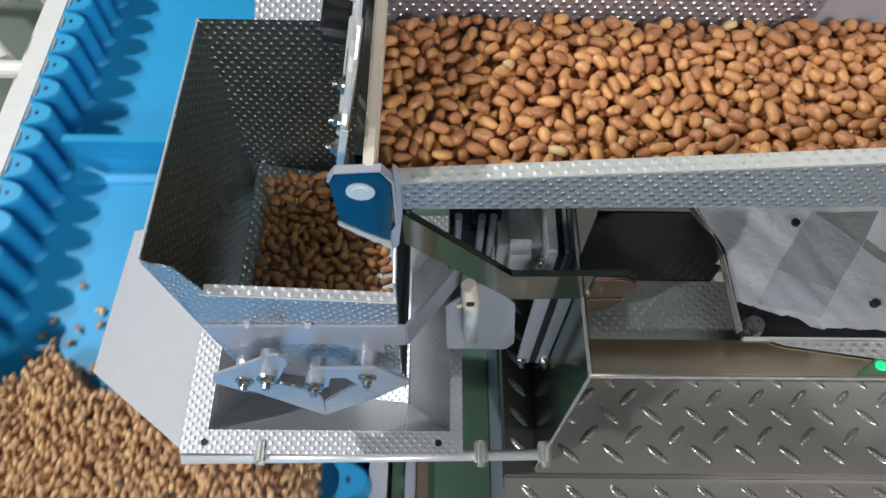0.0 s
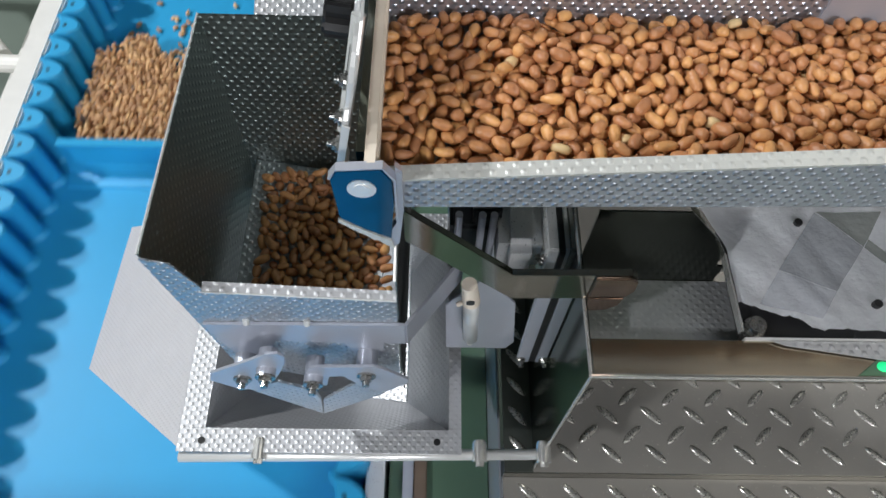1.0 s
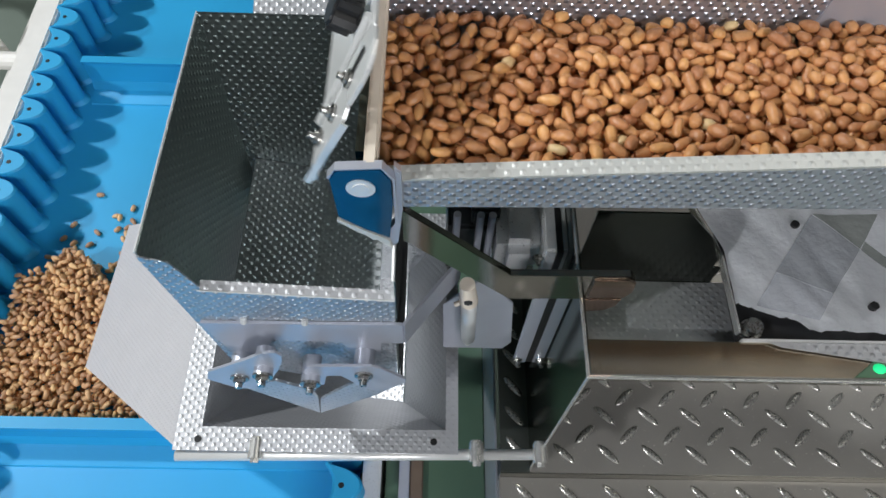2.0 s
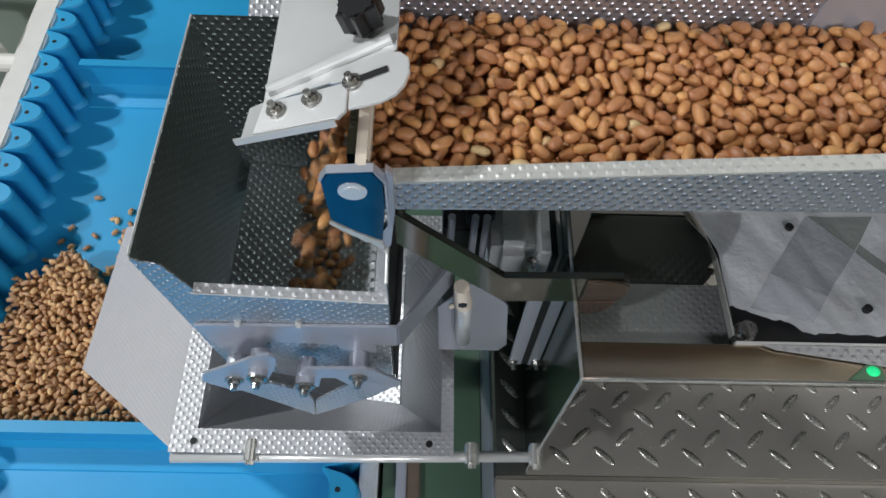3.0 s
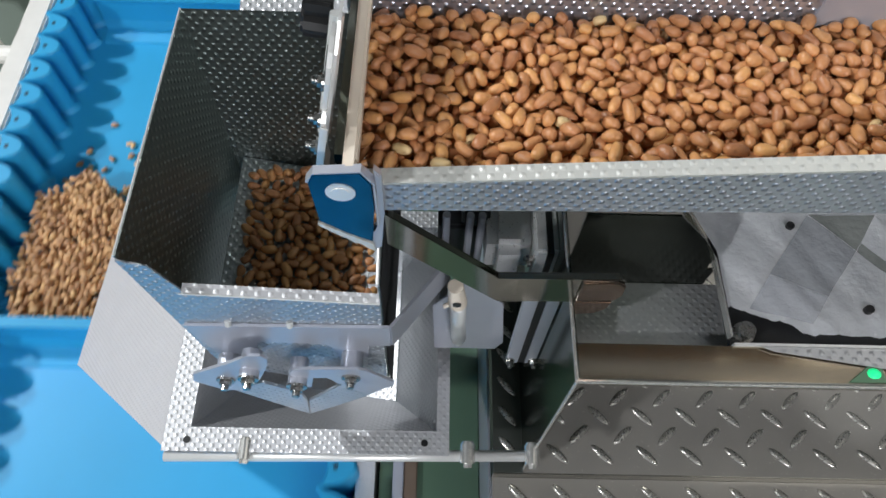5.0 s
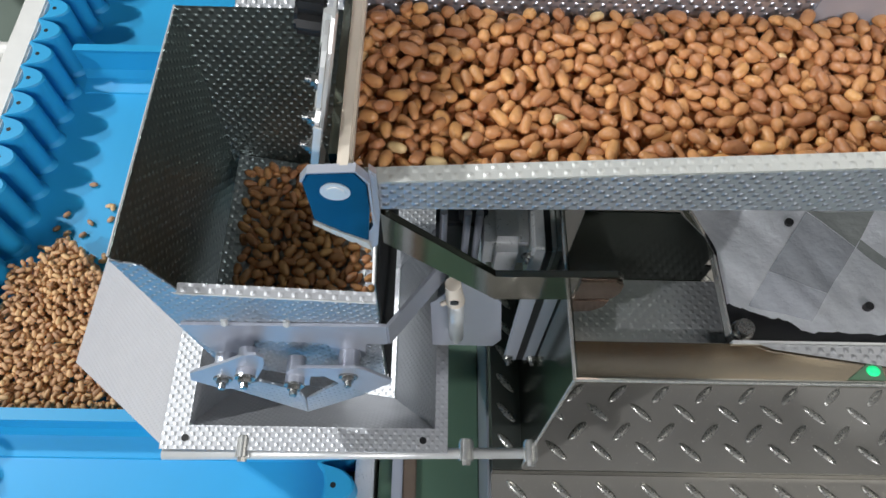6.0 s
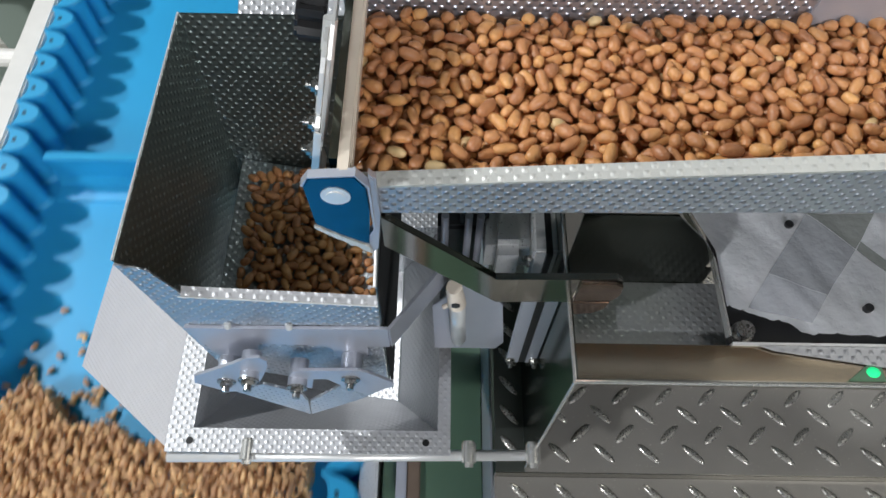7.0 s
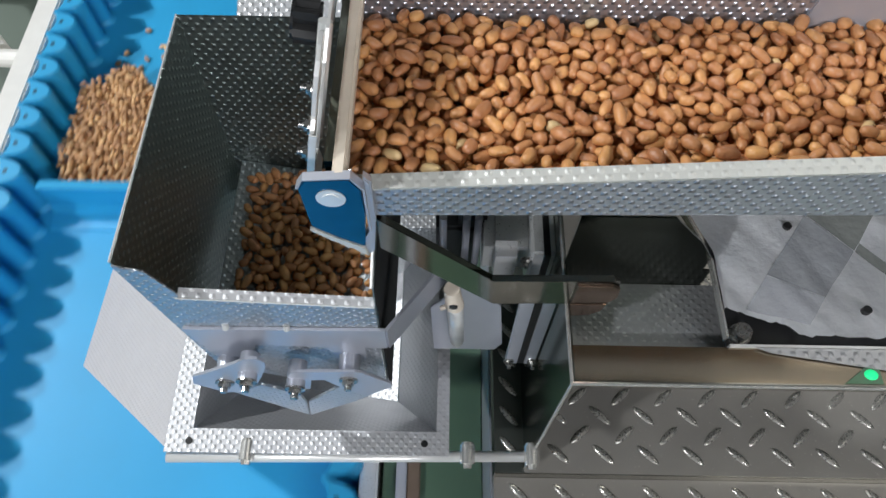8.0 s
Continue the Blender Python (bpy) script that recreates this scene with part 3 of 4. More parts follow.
LINK = {1: [(-0.236, 0.948), (-0.192, 0.983), (-0.173, 1.002), (-0.161, 1.004), (-0.156, 0.996), (-0.158, 0.982), (-0.167, 0.955), (-0.177, 0.930), (-0.196, 0.902), (-0.217, 0.897), (-0.242, 0.926)],
        -1: [(-0.143, 0.955), (-0.138, 0.965), (-0.131, 0.969), (-0.076, 0.972), (-0.068, 0.967), (-0.044, 0.936), (-0.045, 0.924), (-0.074, 0.896), (-0.096, 0.922), (-0.108, 0.946), (-0.122, 0.944), (-0.127, 0.915), (-0.144, 0.915)]}
FLANGE = {1: [(-0.215, 0.892), (-0.192, 0.905), (-0.178, 0.914), (-0.145, 0.884), (-0.1415, 0.855), (-0.1465, 0.801)],
          -1: [(-0.1390, 0.853), (-0.088, 0.928), (-0.060, 0.922), (-0.051, 0.910), (-0.080, 0.870), (-0.1455, 0.801)]}
doors = []
for piv, side in ((DOOR_L, 1), (DOOR_R, -1)):
    mid = -0.140
    far = piv.x - side * 0.028
    bm = bmesh.new()
    plate(bm, [(piv.x - side * 0.012, 0.238, 0.966), (mid, 0.238, 0.952), (mid, 0.4455, 0.952), (piv.x - side * 0.012, 0.4485, 0.966)], 0.002)
    door = part("flap_door", bm, DIMPLED, bucket, "dimpled bottom flap", origin=piv)
    part("link_plate", prism(bmesh.new(), LINK[side], "y", 0.206, 0.209, bevel=0.0005), BRUSHED, door, "satin steel link plate")
    part("front_flange", prism(bmesh.new(), FLANGE[side], "y", 0.2095, 0.2125), DIMPLED_MATT, door, "dimpled folded flange")
    doors.append((door, side))
    part("pivot_boss", rod(bmesh.new(), (piv.x, 0.2325, piv.z), (piv.x, 0.209, piv.z), 0.0105, 24), BRUSHED, bucket)
    bolt(bucket, (piv.x, 0.206, piv.z), (0, -1, 0), 0.0060, 0.011)
for x, z in ((-0.179, 0.962), (-0.137, 0.941)):
    part("link_boss", rod(bmesh.new(), (x, 0.226, z), (x, 0.1990, z), 0.0092, 24), BRUSHED, bucket)
    bolt(bucket, (x, 0.1990, z), (0, -1, 0), 0.0064, 0.011)

# ---- collecting chute ----
chute = thing("collecting_chute", (-0.15, 0.34, 0.55), "dimpled stainless steel collecting chute under the weigh bucket", "chute")
RZ = 0.768
part("rim_front", boxed(-0.320, 0.015, 0.172, 0.200, RZ - 0.002, RZ), CHUTE_STEEL, chute)
part("rim_back", boxed(-0.320, 0.015, 0.48, 0.505, RZ - 0.002, RZ), CHUTE_STEEL, chute)
part("rim_side", boxed(-0.320, -0.290, 0.2002, 0.4798, RZ - 0.002, RZ), CHUTE_STEEL, chute)
part("rim_side", boxed(0.000, 0.015, 0.2002, 0.4798, RZ - 0.002, RZ), CHUTE_STEEL, chute)
part("front_wall", plate(bmesh.new(), [(-0.2925, 0.1995, RZ - 0.002), (0.0, 0.20, RZ - 0.002), (-0.056, 0.275, 0.63), (-0.2925, 0.336, 0.519)], 0.0015), CHUTE_STEEL, chute)
part("back_wall", plate(bmesh.new(), [(0.0, 0.48, RZ - 0.002), (-0.29, 0.48, RZ - 0.002), (-0.29, 0.48, 0.52), (-0.056, 0.48, 0.63)], 0.0015), DIMPLED, chute)
# This wall's darker steel colour carries the shade under the bucket.
part("side_wall", plate(bmesh.new(), [(0.0, 0.20, RZ - 0.002), (0.0, 0.48, RZ - 0.002), (-0.056, 0.48, 0.63), (-0.056, 0.275, 0.63)], 0.0015), DIMPLED, chute)
part("sloping_floor", plate(bmesh.new(), [(-0.057, 0.2755, 0.63), (-0.057, 0.4797, 0.63), (-0.29, 0.4797, 0.52), (-0.29, 0.3355, 0.52)], 0.0015), CHUTE_STEEL, chute)
part("side_wall", plate(bmesh.new(), [(-0.29, 0.48, RZ - 0.002), (-0.29, 0.20, RZ - 0.002), (-0.29, 0.335, 0.521), (-0.29, 0.48, 0.521)], 0.0015), CHUTE_STEEL, chute)
part("side_skirt", plate(bmesh.new(), [(-0.318, 0.176, RZ - 0.004), (-0.318, 0.505, RZ - 0.004), (-0.545, 0.60, 0.555), (-0.554, 0.344, 0.555)], 0.0015), WHITE_SHEET, chute, "pale dimpled flared side skirt")
rodthing = thing("support_rod", (-0.1, 0.166, 0.76), "polished steel support rod with clamp collars below the chute rim", "rod")
part("rod", rod(bmesh.new(), (-0.318, 0.168, 0.757), (0.117, 0.176, 0.757), 0.0065, 20), BRIGHT, rodthing, smooth=True)
for x in (-0.224, 0.037, 0.113):
    col = part("collar", rod(rod(bmesh.new(), (x, 0.187, 0.763), (x, 0.165, 0.761), 0.0088, 24), (x, 0.1865, 0.763), (x, 0.190, 0.7635), 0.0070, 24), EDGE_STEEL, rodthing, "round steel clamp collar")
    part("screw", rod(bmesh.new(), (x, 0.165, 0.761), (x, 0.160, 0.7605), 0.0055, 6), EDGE_STEEL, col)
for x, y in ((-0.292, 0.185), (-0.014, 0.186)):
    part("rim_hole", rod(bmesh.new(), (x, y, RZ - 0.001), (x, y, RZ + 0.0008), 0.0042, 14), BLACK, chute, "dark bolt hole")

# ---- machine cabinet ----
cabinet = thing("machine_frame", (0.45, 0.3, 0), "polished stainless machine frame with open top tray", "machine frame")
CX, CY, CZ, DECK = 0.117, 0.183, 1.022, 0.645
# Lowered base colour stands for the dark reflection in this panel.
part("side_panel", boxed(CX, CX + 0.003, CY, 0.95, DECK, CZ), DIM_MIRROR, cabinet, "mirror polished side panel")
part("front_lip", boxed(CX + 0.003, 1.3, CY, CY + 0.003, CZ - 0.010, CZ), MIRROR, cabinet)
part("edge_bead", rod(bmesh.new(), (CX, CY, CZ), (1.3, CY, CZ), 0.0018, 10), EDGE_STEEL, cabinet)
part("edge_bead", rod(bmesh.new(), (CX, CY, CZ), (CX, 0.95, CZ), 0.0018, 10), EDGE_STEEL, cabinet)
part("edge_bead", rod(bmesh.new(), (CX, CY, CZ), (CX, CY, DECK), 0.0018, 10), EDGE_STEEL, cabinet)
# Flange is mirror steel; its golden brown reflection is put into the colour.
part("top_flange", boxed(CX + 0.003, 1.3, CY + 0.003, 0.218, CZ - 0.003, CZ), FLANGE_BROWN, cabinet, "polished top flange with a golden brown reflection as colour")
part("tray_floor", plate(bmesh.new(), [(CX + 0.003, 0.218, 0.985), (1.3, 0.218, 0.985), (1.3, 0.302, 0.972), (CX + 0.003, 0.302, 0.972)], 0.002), CHUTE_STEEL, cabinet)
# Mirror wall; the dark reflection in it is set as base colour.
part("tray_back", prism(bmesh.new(), [(CX + 0.003, 0.965), (0.262, 0.965), (0.262, 1.0035), (0.2535, 1.0045), (0.2535, 1.030), (0.236, 1.058), (0.200, 1.10), (CX + 0.003, 1.10)], "y", 0.3025, 0.3045), TRAY_BACK_DARK, cabinet, "polished inner wall with its dark reflection as colour")
part("rear_leg", boxed(0.5, 0.55, 0.90, 0.95, 0, DECK - 0.004), BRUSHED, cabinet)

deck = thing("checker_plate_deck", (0.6, 0.5, 0), "worn stainless checker plate deck under the machine", "deck")
deck_top = part("deck_plate", boxed(CX + 0.0005, 1.4, 0.178, 1.1, DECK - 0.004, DECK - 0.0005), CHECKER, deck)
deck_strip = part("deck_strip", boxed(0.078, CX, 0.178, 1.1, DECK - 0.004, DECK - 0.0005), DARK_CHECKER, deck, "dark checker plate strip")
deck_front = part("deck_step", boxed(0.078, 1.4, 0.02, 0.1765, 0.612, 0.616), CHECKER, deck, "lower checker plate step")
part("deck_riser", boxed(0.078, 1.4, 0.1768, 0.1795, 0.60, DECK - 0.0042), MIRROR, deck)
for x in (0.10, 1.3):
    part("leg", boxed(x, x + 0.05, 0.22, 0.27, 0, DECK - 0.004, bevel=0.003), BRUSHED, deck)
    part("leg", boxed(x, x + 0.05, 1.0, 1.05, 0, DECK - 0.004, bevel=0.003), BRUSHED, deck)
bm = bmesh.new()
bmesh.ops.create_icosphere(bm, subdivisions=2, radius=1)
bmesh.ops.scale(bm, vec=(0.0185, 0.0052, 0.0024), verts=bm.verts)
lug_mesh = bpy.data.meshes.new("lug")
bm.to_mesh(lug_mesh)
bm.free()
for p in lug_mesh.polygons:
    p.use_smooth = True
lug_mesh.materials.append(LUG_STEEL)


def lug_on(panel, x, y, z, turn):
    lug = new("lug", lug_mesh)
    lug.parent = panel
    lug.matrix_basis = Matrix.Translation(Vector((x, y, z)) - ORIGIN[panel]) @ turn


for row in range(12):
    for k in range(-8, 11):
        x, y = 0.406 + 0.0605 * k + 0.031 * (row % 2), 0.2035 + 0.0265 * row
        if x < CX + 0.022 or x > 0.95:
            continue
        lug_on(deck_top, x, y, DECK - 0.0004, Matrix.Rotation(radians(-42 if row % 2 == 0 else 42), 4, "Z"))
for row in range(8):
    lug_on(deck_strip, 0.098, 0.212 + 0.042 * row, DECK - 0.0004, Matrix.Rotation(radians(-48), 4, "Z"))
for row in range(5):
    for k in range(-6, 11):
        x = 0.415 + 0.0605 * k + 0.031 * (row % 2)
        if x > 0.095:
            lug_on(deck_front, x, 0.156 - 0.0265 * row, 0.6161, Matrix.Rotation(radians(-42 if row % 2 == 0 else 42), 4, "Z"))

cover = thing("cloth_cover", (0.35, 0.3, 1.03), "white torn cloth cover with painted grey shadows over a steel tray", "cloth cover")
part("tray", boxed(0.2605, 0.95, 0.2203, 0.44, 1.004, 1.010), BLACK, cover, "black tray liner")
part("tray_edge", boxed(0.2575, 0.95, 0.2175, 0.2200, 0.99, 1.0255), BRIGHT, cover, "polished tray edge")
part("tray_edge", prism(bmesh.new(), [(0.2345, 0.362), (0.2545, 0.302), (0.2555, 0.2262), (0.2575, 0.2262), (0.2563, 0.3025), (0.2365, 0.362)], "z", 1.017, 1.0265), EDGE_STEEL, cover, "bright polished tray edge")
part("tray_front", plate(bmesh.new(), [(0.280, 0.2170, 1.0245), (0.95, 0.2170, 1.0245), (0.95, 0.1960, 1.0240), (0.388, 0.1985, 1.0240), (0.292, 0.2125, 1.0243)], 0.0015), CHUTE_STEEL, cover)
bm = bmesh.new()
NX, NY = 110, 26
grid = {}
for i in range(NX + 1):
    for j in range(NY + 1):
        u, v = i / NX, j / NY
        x = 0.2605 + 0.5 * u ** 1.3 - 0.028 * max(0.0, v - 0.45) / 0.55 * (1 - u)
        edge = float(np.interp(x, [0.26, 0.284, 0.313, 0.323, 0.355, 0.7], [0.257, 0.2485, 0.2400, 0.2305, 0.2290, 0.2275])) + 0.0035 * noise.noise((x * 260, 3.0, 0))
        y = edge + (0.385 - edge) * v
        z = 1.022 + 0.006 * noise.noise((x * 14, y * 14, 2)) + 0.003 * noise.noise((x * 45 + y * 30, y * 12, 5))
        grid[i, j] = bm.verts.new((x, y, z))
for i in range(NX):
    for j in range(NY):
        bm.faces.new((grid[i, j], grid[i + 1, j], grid[i + 1, j + 1], grid[i, j + 1]))
bmesh.ops.solidify(bm, geom=bm.faces[:], thickness=0.0012)
part("cloth", bm, CLOTH, cover, "torn white cloth with soft folds", smooth=True)


def cloth_z(x, y):
    return 1.022 + 0.006 * noise.noise((x * 14, y * 14, 2)) + 0.003 * noise.noise((x * 45 + y * 30, y * 12, 5))


def cloth_shadow(corners, mat, label):
    """A darker square that paints a shadow on the cloth, lying on the folds."""
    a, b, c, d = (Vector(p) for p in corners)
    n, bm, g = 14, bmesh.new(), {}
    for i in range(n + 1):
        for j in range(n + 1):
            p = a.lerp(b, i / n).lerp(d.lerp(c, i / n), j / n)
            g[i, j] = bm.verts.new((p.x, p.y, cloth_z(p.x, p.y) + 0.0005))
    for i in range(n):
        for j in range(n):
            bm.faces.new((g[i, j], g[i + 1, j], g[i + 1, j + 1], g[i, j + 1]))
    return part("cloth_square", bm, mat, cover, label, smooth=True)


# Shadows on the cloth, laid on as fixed grey squares.
cloth_shadow([(0.354, 0.354), (0.395, 0.318), (0.353, 0.267), (0.303, 0.288)], CLOTH_SHADOW_GREY, "grey square painting a shadow on the cloth")
cloth_shadow([(0.303, 0.2875), (0.3525, 0.2665), (0.333, 0.240), (0.280, 0.2550)], CLOTH_SHADOW_MID, "mid grey square painting a shadow on the cloth")
cloth_shadow([(0.355, 0.3545), (0.421, 0.356), (0.402, 0.327), (0.3955, 0.3185)], CLOTH_SHADOW_DARK, "dark grey square painting a shadow on the cloth")
cloth_shadow([(0.402, 0.3265), (0.424, 0.303), (0.420, 0.290), (0.396, 0.3175)], CLOTH_SHADOW_DARK, "dark grey stripe painting a shadow on the cloth")
bm = bmesh.new()
rod(bm, (0.2725, 0.2335, 1.010), (0.2725, 0.2335, 1.016), 0.0100, 24)
rod(bm, (0.2725, 0.2335, 1.016), (0.2725, 0.2335, 1.024), 0.0080, 24)
part("bolt_head", bm, BOLT_STEEL, cover, "round steel bolt head")
for x, y in ((0.333, 0.340), (0.386, 0.254)):
    part("eyelet", rod(bmesh.new(), (x, y, 1.020), (x, y, 1.0285), 0.004, 14), BLACK, cover, "small black eyelet")
led = thing("indicator_lamp", (0.366, 0.196, 1.022), "small glowing green indicator lamp on the cabinet edge", "indicator lamp")
part("lamp_base", prism(bmesh.new(), [(0.351, 0.1865), (0.381, 0.2080), (0.3835, 0.2085), (0.3845, 0.1865)], "z", 1.0222, 1.0238, bevel=0.0004), LED_BASE, led, "green tinted triangular lamp base")
bm = bmesh.new()
bmesh.ops.create_uvsphere(bm, u_segments=20, v_segments=10, radius=1, matrix=Matrix.Translation((0.375, 0.1945, 1.0240)) @ Matrix.Diagonal((0.0060, 0.0048, 0.0026, 1)))
part("lens", bm, LED, led, "glowing green lens", smooth=True)

# ---- drive parts between bucket and cabinet ----
motor = thing("drive_motor", (0.07, 0.34, 0.95), "cast aluminium gear motor housing beside the bucket", "motor")
part("housing", boxed(0.046, 0.092, 0.33, 0.46, 0.915, 0.985, bevel=0.012), ALUMINIUM, motor)
part("end_plate", boxed(0.0925, 0.119, 0.325, 0.46, 0.91, 0.99, bevel=0.003), ALUMINIUM, motor)
part("cover_strip", boxed(0.1050, 0.1115, 0.3225, 0.46, 0.909, 0.9915), BLACK, motor, "black gasket strip")
# Block added to fill the dark background behind the rods.
part("gear_case", boxed(-0.004, 0.0445, 0.378, 0.475, 0.84, 0.945, bevel=0.004), DARK, motor, "added dark block behind the guide rods")
bolt(motor, (0.089, 0.33, 0.968), (0, -1, 0), 0.004, 0.010)
part("coupling", boxed(0.020, 0.050, 0.37, 0.45, 0.96, 0.99, bevel=0.003), DARK, motor, "dark shaft coupling")
for x in (0.004, 0.028, 0.040):
    part("guide_rod", rod(bmesh.new(), (x, 0.36, 1.0), (x, 0.36, 0.90), 0.004, 12), BRUSHED, motor)
cyl = thing("air_cylinder", (0.020, 0.279, 0.87), "small bright pneumatic cylinder on the bucket arm", "air cylinder")
part("barrel", rod(bmesh.new(), (0.0165, 0.278, 0.975), (0.0213, 0.279, 0.868), 0.0086, 28, r2=0.0080), BRIGHT, cyl, smooth=True)
part("end_cap", rod(bmesh.new(), (0.0130, 0.277, 1.008), (0.0167, 0.278, 0.968), 0.0076, 28, r2=0.0094), CREAM, cyl, "cream end cap")
part("port", rod(bmesh.new(), (0.008, 0.276, 0.968), (0.003, 0.275, 0.965), 0.0026, 10), CREAM, cyl, "small hose port")
part("badge", rod(bmesh.new(), (0.0152, 0.2690, 0.984), (0.0152, 0.2676, 0.984), 0.0046, 6), DARK, cyl, "small round dark badge")
part("tip", rod(bmesh.new(), (0.0213, 0.279, 0.869), (0.0215, 0.279, 0.852), 0.0036, 12), BRIGHT, cyl)
holder = thing("cylinder_bracket", (0.03, 0.295, 0.87), "satin grey steel bracket plate behind the air cylinder", "bracket")
part("bracket_plate", prism(bmesh.new(), [(-0.008, 0.925), (0.030, 0.99), (0.066, 0.93), (0.076, 0.82), (0.068, 0.80), (-0.005, 0.80)], "y", 0.293, 0.296, bevel=0.0006), BRUSHED, holder)
profile = thing("slotted_profile", (0.10, 0.30, 0.85), "grey aluminium slotted profile with black groove", "profile")
part("flange", boxed(0.081, 0.0945, 0.276, 0.283, 0.80, 0.99), BRUSHED, profile)
part("groove", boxed(0.095, 0.1025, 0.2765, 0.283, 0.80, 0.99), BLACK, profile, "black groove strip")
part("flange", boxed(0.103, 0.1155, 0.276, 0.283, 0.80, 0.99), BRUSHED, profile)
for x in (0.084, 0.112):
    bolt(profile, (x, 0.276, 0.81), (0, -1, 0), 0.004, 0.010)

# ---- behind and beside ----
rear = thing("rear_feed_hopper", (-0.15, 0.56, 1.1), "bright dimpled steel feed hopper behind the weigh bucket", "hopper")
part("front_face", plate(bmesh.new(), [(-0.215, 0.515, 1.06), (-0.095, 0.515, 1.06), (-0.09, 0.80, 1.15), (-0.22, 0.80, 1.15)], 0.002), CHUTE_STEEL, rear)
part("side_face", plate(bmesh.new(), [(-0.095, 0.517, 1.06), (-0.09, 0.80, 1.152), (-0.09, 0.80, 1.30), (-0.095, 0.53, 1.20)], 0.002), DIMPLED, rear)
part("latch", boxed(-0.115, -0.092, 0.46, 0.53, 1.20, 1.23, bevel=0.003), BLACK, rear, "black plastic latch block")
base = thing("green_machine_base", (0.0, 0.3, 0), "green enamelled steel machine base beside the conveyor", "machine base")
part("top_plate", boxed(-0.088, 0.074, -0.3, 0.9, 0.415, 0.425, bevel=0.002), GREEN_MACHINE, base)
part("side_plate", boxed(-0.088, -0.080, -0.3, 0.9, 0, 0.414), GREEN_MACHINE, base)
part("side_plate", boxed(0.066, 0.074, -0.3, 0.9, 0, 0.414), GREEN_MACHINE, base)
part("steel_strip", boxed(-0.066, -0.049, -0.25, 0.30, 0.4255, 0.440, bevel=0.002), BRUSHED, base, "bright steel strip")
part("brown_strip", boxed(-0.0485, -0.027, -0.25, 0.30, 0.4255, 0.436, bevel=0.002), BROWN_PAINT, base, "brown painted strip")
part("edge_angle", boxed(0.0745, 0.0775, -0.3, 0.9, 0.36, 0.60), BRUSHED, base, "grey steel edge angle")
walkway = thing("guard_frame", (-1.4, 1.2, 0), "white tubular guard frame beside the conveyor", "guard frame")
for p, q in (((-0.915, 1.08, 0.44), (-2.4, 1.12, 0.44)), ((-0.915, 1.75, 0.44), (-2.4, 1.80, 0.44)), ((-1.12, -0.5, 0.20), (-1.12, 4.0, 0.20)), ((-1.5, 1.12, 0.0), (-1.5, 1.12, 0.44)), ((-1.3, 1.8, 0.0), (-1.3, 1.8, 0.44)),
             ((-1.0, 1.12, 0.42), (-1.6, 1.78, 0.42)), ((-1.5, 1.12, 0.40), (-1.2, 1.78, 0.10))):
    part("tube", rod(bmesh.new(), p, q, 0.02, 14), RAIL, walkway, smooth=False)


# ---- what moves ----
BELT_RUN = [(0, 0), (0.5, 0.345), (0.8, 0.640), (1.0, 0.808), (1.2, 0.968), (1.5, 1.215), (1.7, 1.325), (1.9, 1.372), (2.2, 1.378), (3.05, 1.380), (3.2, 1.420),
            (3.35, 1.49), (3.5, 1.584), (3.8, 1.820), (4.3, 2.242), (4.7, 2.560), (5.0, 2.780), (5.2, 2.890), (5.4, 2.936), (5.7, 2.942), (6.45, 2.944),
            (6.6, 2.995), (6.8, 3.08), (7.0, 3.212), (7.3, 3.440), (7.8, 3.900), (8.0, 4.065)]


BED_RUN = [(0, 0.0), (1.9, 0.0), (2.0, 0.02)] + [(2.0 + 0.2 * k, 0.02 + 0.098 * k) for k in range(1, 10)] + [(4.0, 0.97), (4.2, 0.995), (4.4, 1.0), (8, 1.0)]


def bed_time(f):
    """When the bed has gone a share f of its slide."""
    return float(np.interp(f, [b for _, b in BED_RUN[1:-1]], [a for a, _ in BED_RUN[1:-1]]))


def run_at(t):
    return float(np.interp(t, [a for a, _ in BELT_RUN], [b for _, b in BELT_RUN]))


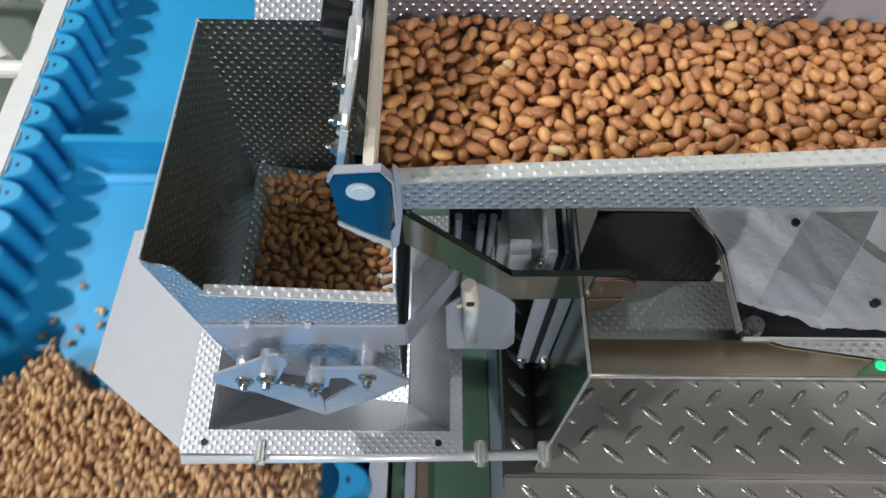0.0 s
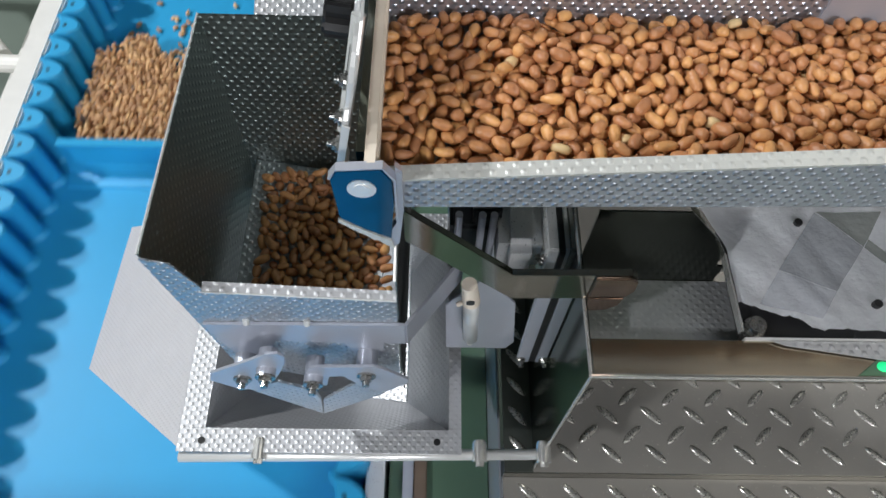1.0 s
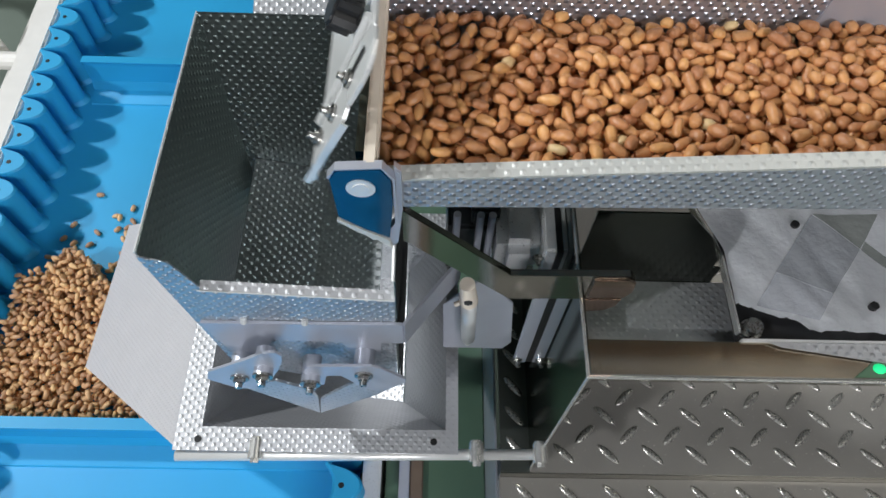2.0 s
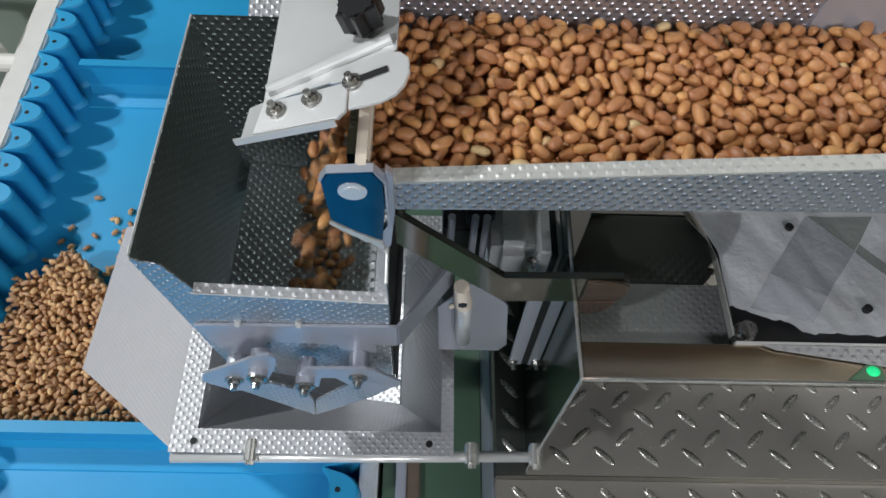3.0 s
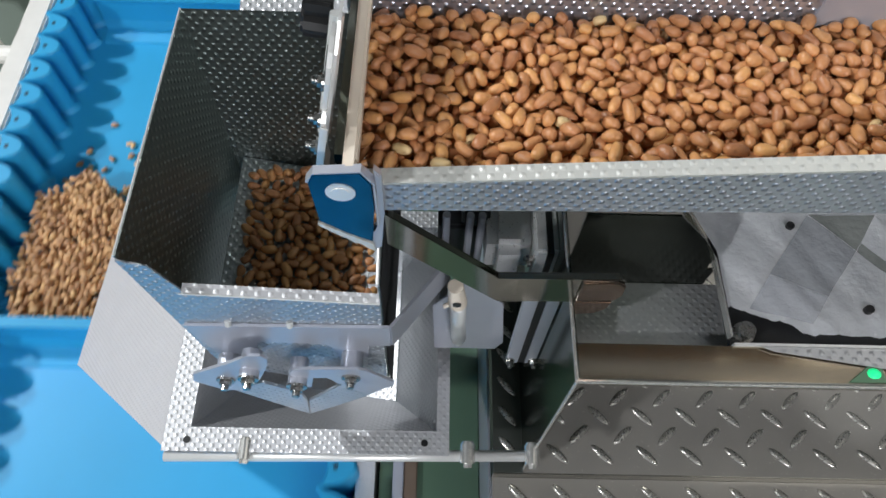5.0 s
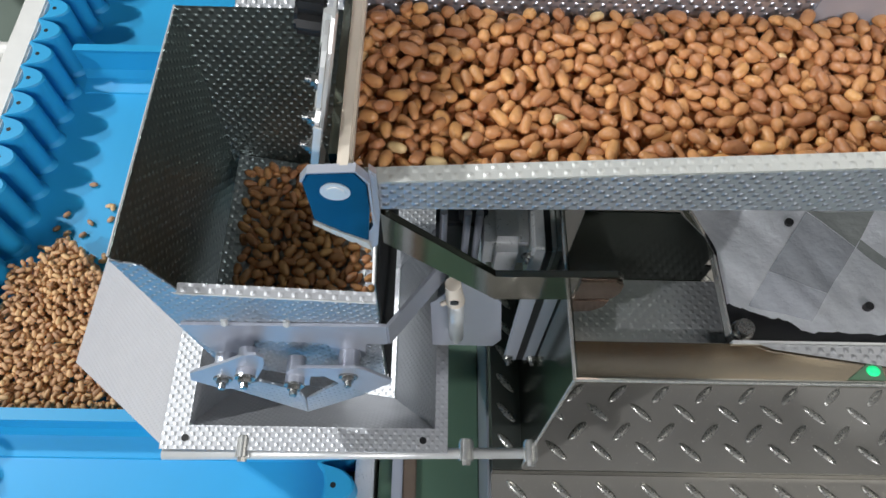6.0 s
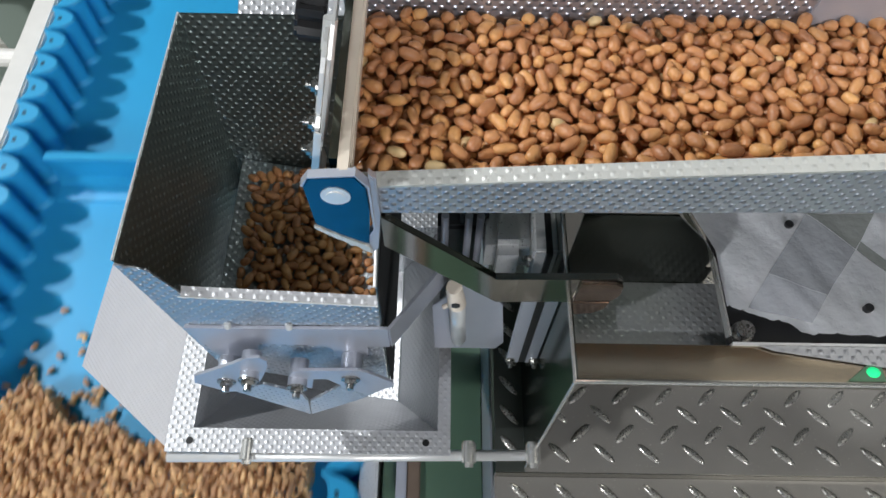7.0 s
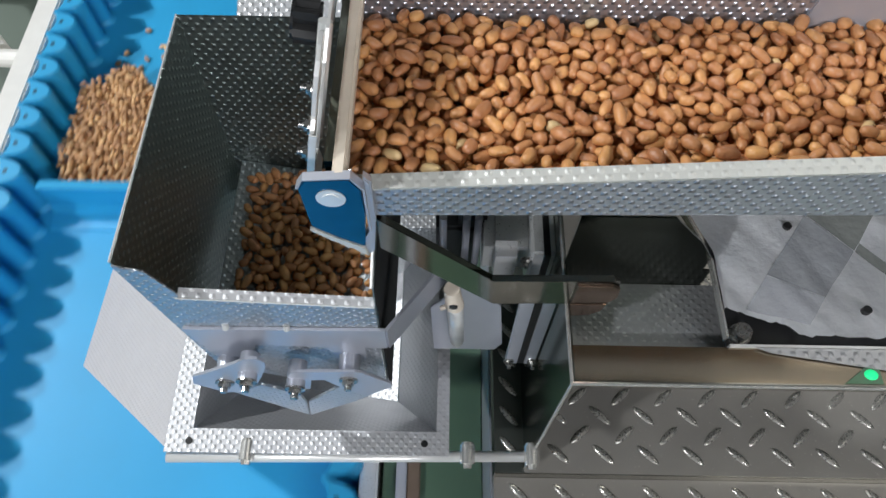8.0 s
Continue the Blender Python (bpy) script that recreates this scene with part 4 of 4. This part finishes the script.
def motions():
    walk(belt, [(t, pose(-0.49, -s, BELT_Z)) for t, s in BELT_RUN])
    for ob, y in zip(heaps, HEAP_Y):
        walk(ob, [(t, pose(0, y - s, BELT_Z)) for t, s in BELT_RUN])
    # the flap gate swings out, stays open while the bucket fills, and shuts
    swing = [(0, 11), (1.85, 11), (2.05, 34), (2.2, 66), (2.3, 73), (3.62, 73), (3.7, 68), (3.8, 46), (3.9, 28), (4.0, 13), (4.05, 11), (8, 11)]
    walk(gate, [(t, Matrix.Translation(GATE_P) @ Matrix.Rotation(radians(a), 4, "Y")) for t, a in swing])
    # the bottom flaps drop the weighed batch
    drop = [(0, 0), (1.44, 0), (1.5, 8), (1.6, 42), (1.66, 38), (1.72, 8), (1.8, 0), (8, 0)]
    for door, side in doors:
        piv = ORIGIN[door] - ORIGIN[bucket]
        walk(door, [(t, Matrix.Translation(piv) @ Matrix.Rotation(radians(side * a), 4, "Y")) for t, a in drop])
    lean = [(0, 0), (1.42, 0), (1.5, -5), (1.6, -11), (1.68, -9), (1.78, 0), (8, 0)]
    walk(cyl, [(t, pose(0.020, 0.279, 0.87, 0, -a, 0)) for t, a in lean])
    for mass in (trough_mass, pale_mass):
        walk(mass, [(t, pose(0.2 - SLIDE * f, 0.35, 1.17)) for t, f in BED_RUN])
    # the weighed batch falls through the chute to the belt and rides away on it
    for k, ob in enumerate(batches):
        t0 = 1.45 + 0.010 * k
        rows = [(0, pose(-0.13, 0.33, 0.95)), (t0, pose(-0.13, 0.33, 0.95)), (t0 + 0.07, pose(-0.132, 0.328, 0.926, 3, 2, 0)), (t0 + 0.14, pose(-0.138, 0.32, 0.854, 6, 5, 3)),
                (t0 + 0.2, pose(-0.16, 0.32, 0.75, 9, 7, 5)), (t0 + 0.27, pose(-0.23, 0.34, 0.615, 6, 8, 8)), (t0 + 0.38, pose(-0.36, 0.43, 0.40 + 0.004 * k, 0, 10, 10))]
        rest = run_at(2.2)
        rows += [(t, pose(-0.36, 0.43 - (s - rest), 0.40 + 0.004 * k, 0, 10, 10)) for t, s in BELT_RUN if t >= 2.2]
        walk(ob, rows)
    # single kernels: slide with the bed to the trough's end, tumble, and come to rest in the bucket
    r = random.Random(77)
    count = len(falling)
    for k, (ob, m, rest) in enumerate(falling):
        at = m.translation
        share = min(max((at.x - END_X + 0.004) / SLIDE, 0.01), 1.0)
        leave = bed_time(share) + r.uniform(0.08, 0.36)
        lip = Vector((END_X - r.uniform(0.010, 0.030), 0.264 + 0.55 * (at.y - 0.264) + r.uniform(-0.004, 0.006), at.z - r.uniform(0, 0.012)))
        late = k >= count - 26
        if late:
            lip = Vector((r.uniform(-0.104, -0.090), r.uniform(0.268, 0.325), r.uniform(1.186, 1.222)))
            leave = r.uniform(4.05, 4.62)
        end = rest.translation
        fall = 1.7 * math.sqrt(2 * max(lip.z - end.z, 0.05) / 9.81)
        turn0, turn1 = m.to_quaternion(), rest.to_quaternion()
        rows = [(0, m)]
        for t, f in BED_RUN[1:]:
            if t < min(leave, 3.9) - 0.07:
                rows.append((t, Matrix.LocRotScale(at - Vector((SLIDE * f, 0, 0)), turn0, None)))
        if late:
            rows.append((3.95, Matrix.LocRotScale(lip, turn0, None)))
        rows.append((leave, Matrix.LocRotScale(lip, turn0, None)))
        for f in (0.33, 0.67):
            q = lip.lerp(end, f ** 1.7)
            q.z = lip.z - (lip.z - end.z) * f * f
            rows.append((leave + fall * f, Matrix.LocRotScale(q, turn0.slerp(turn1, f), None)))
        rows += [(leave + fall, rest), (8, rest)]
        seen_at, clean = -1, []
        for t, q in rows:
            if frame(t) > seen_at:
                clean.append((t, q))
                seen_at = frame(t)
        walk(ob, clean)


motions()
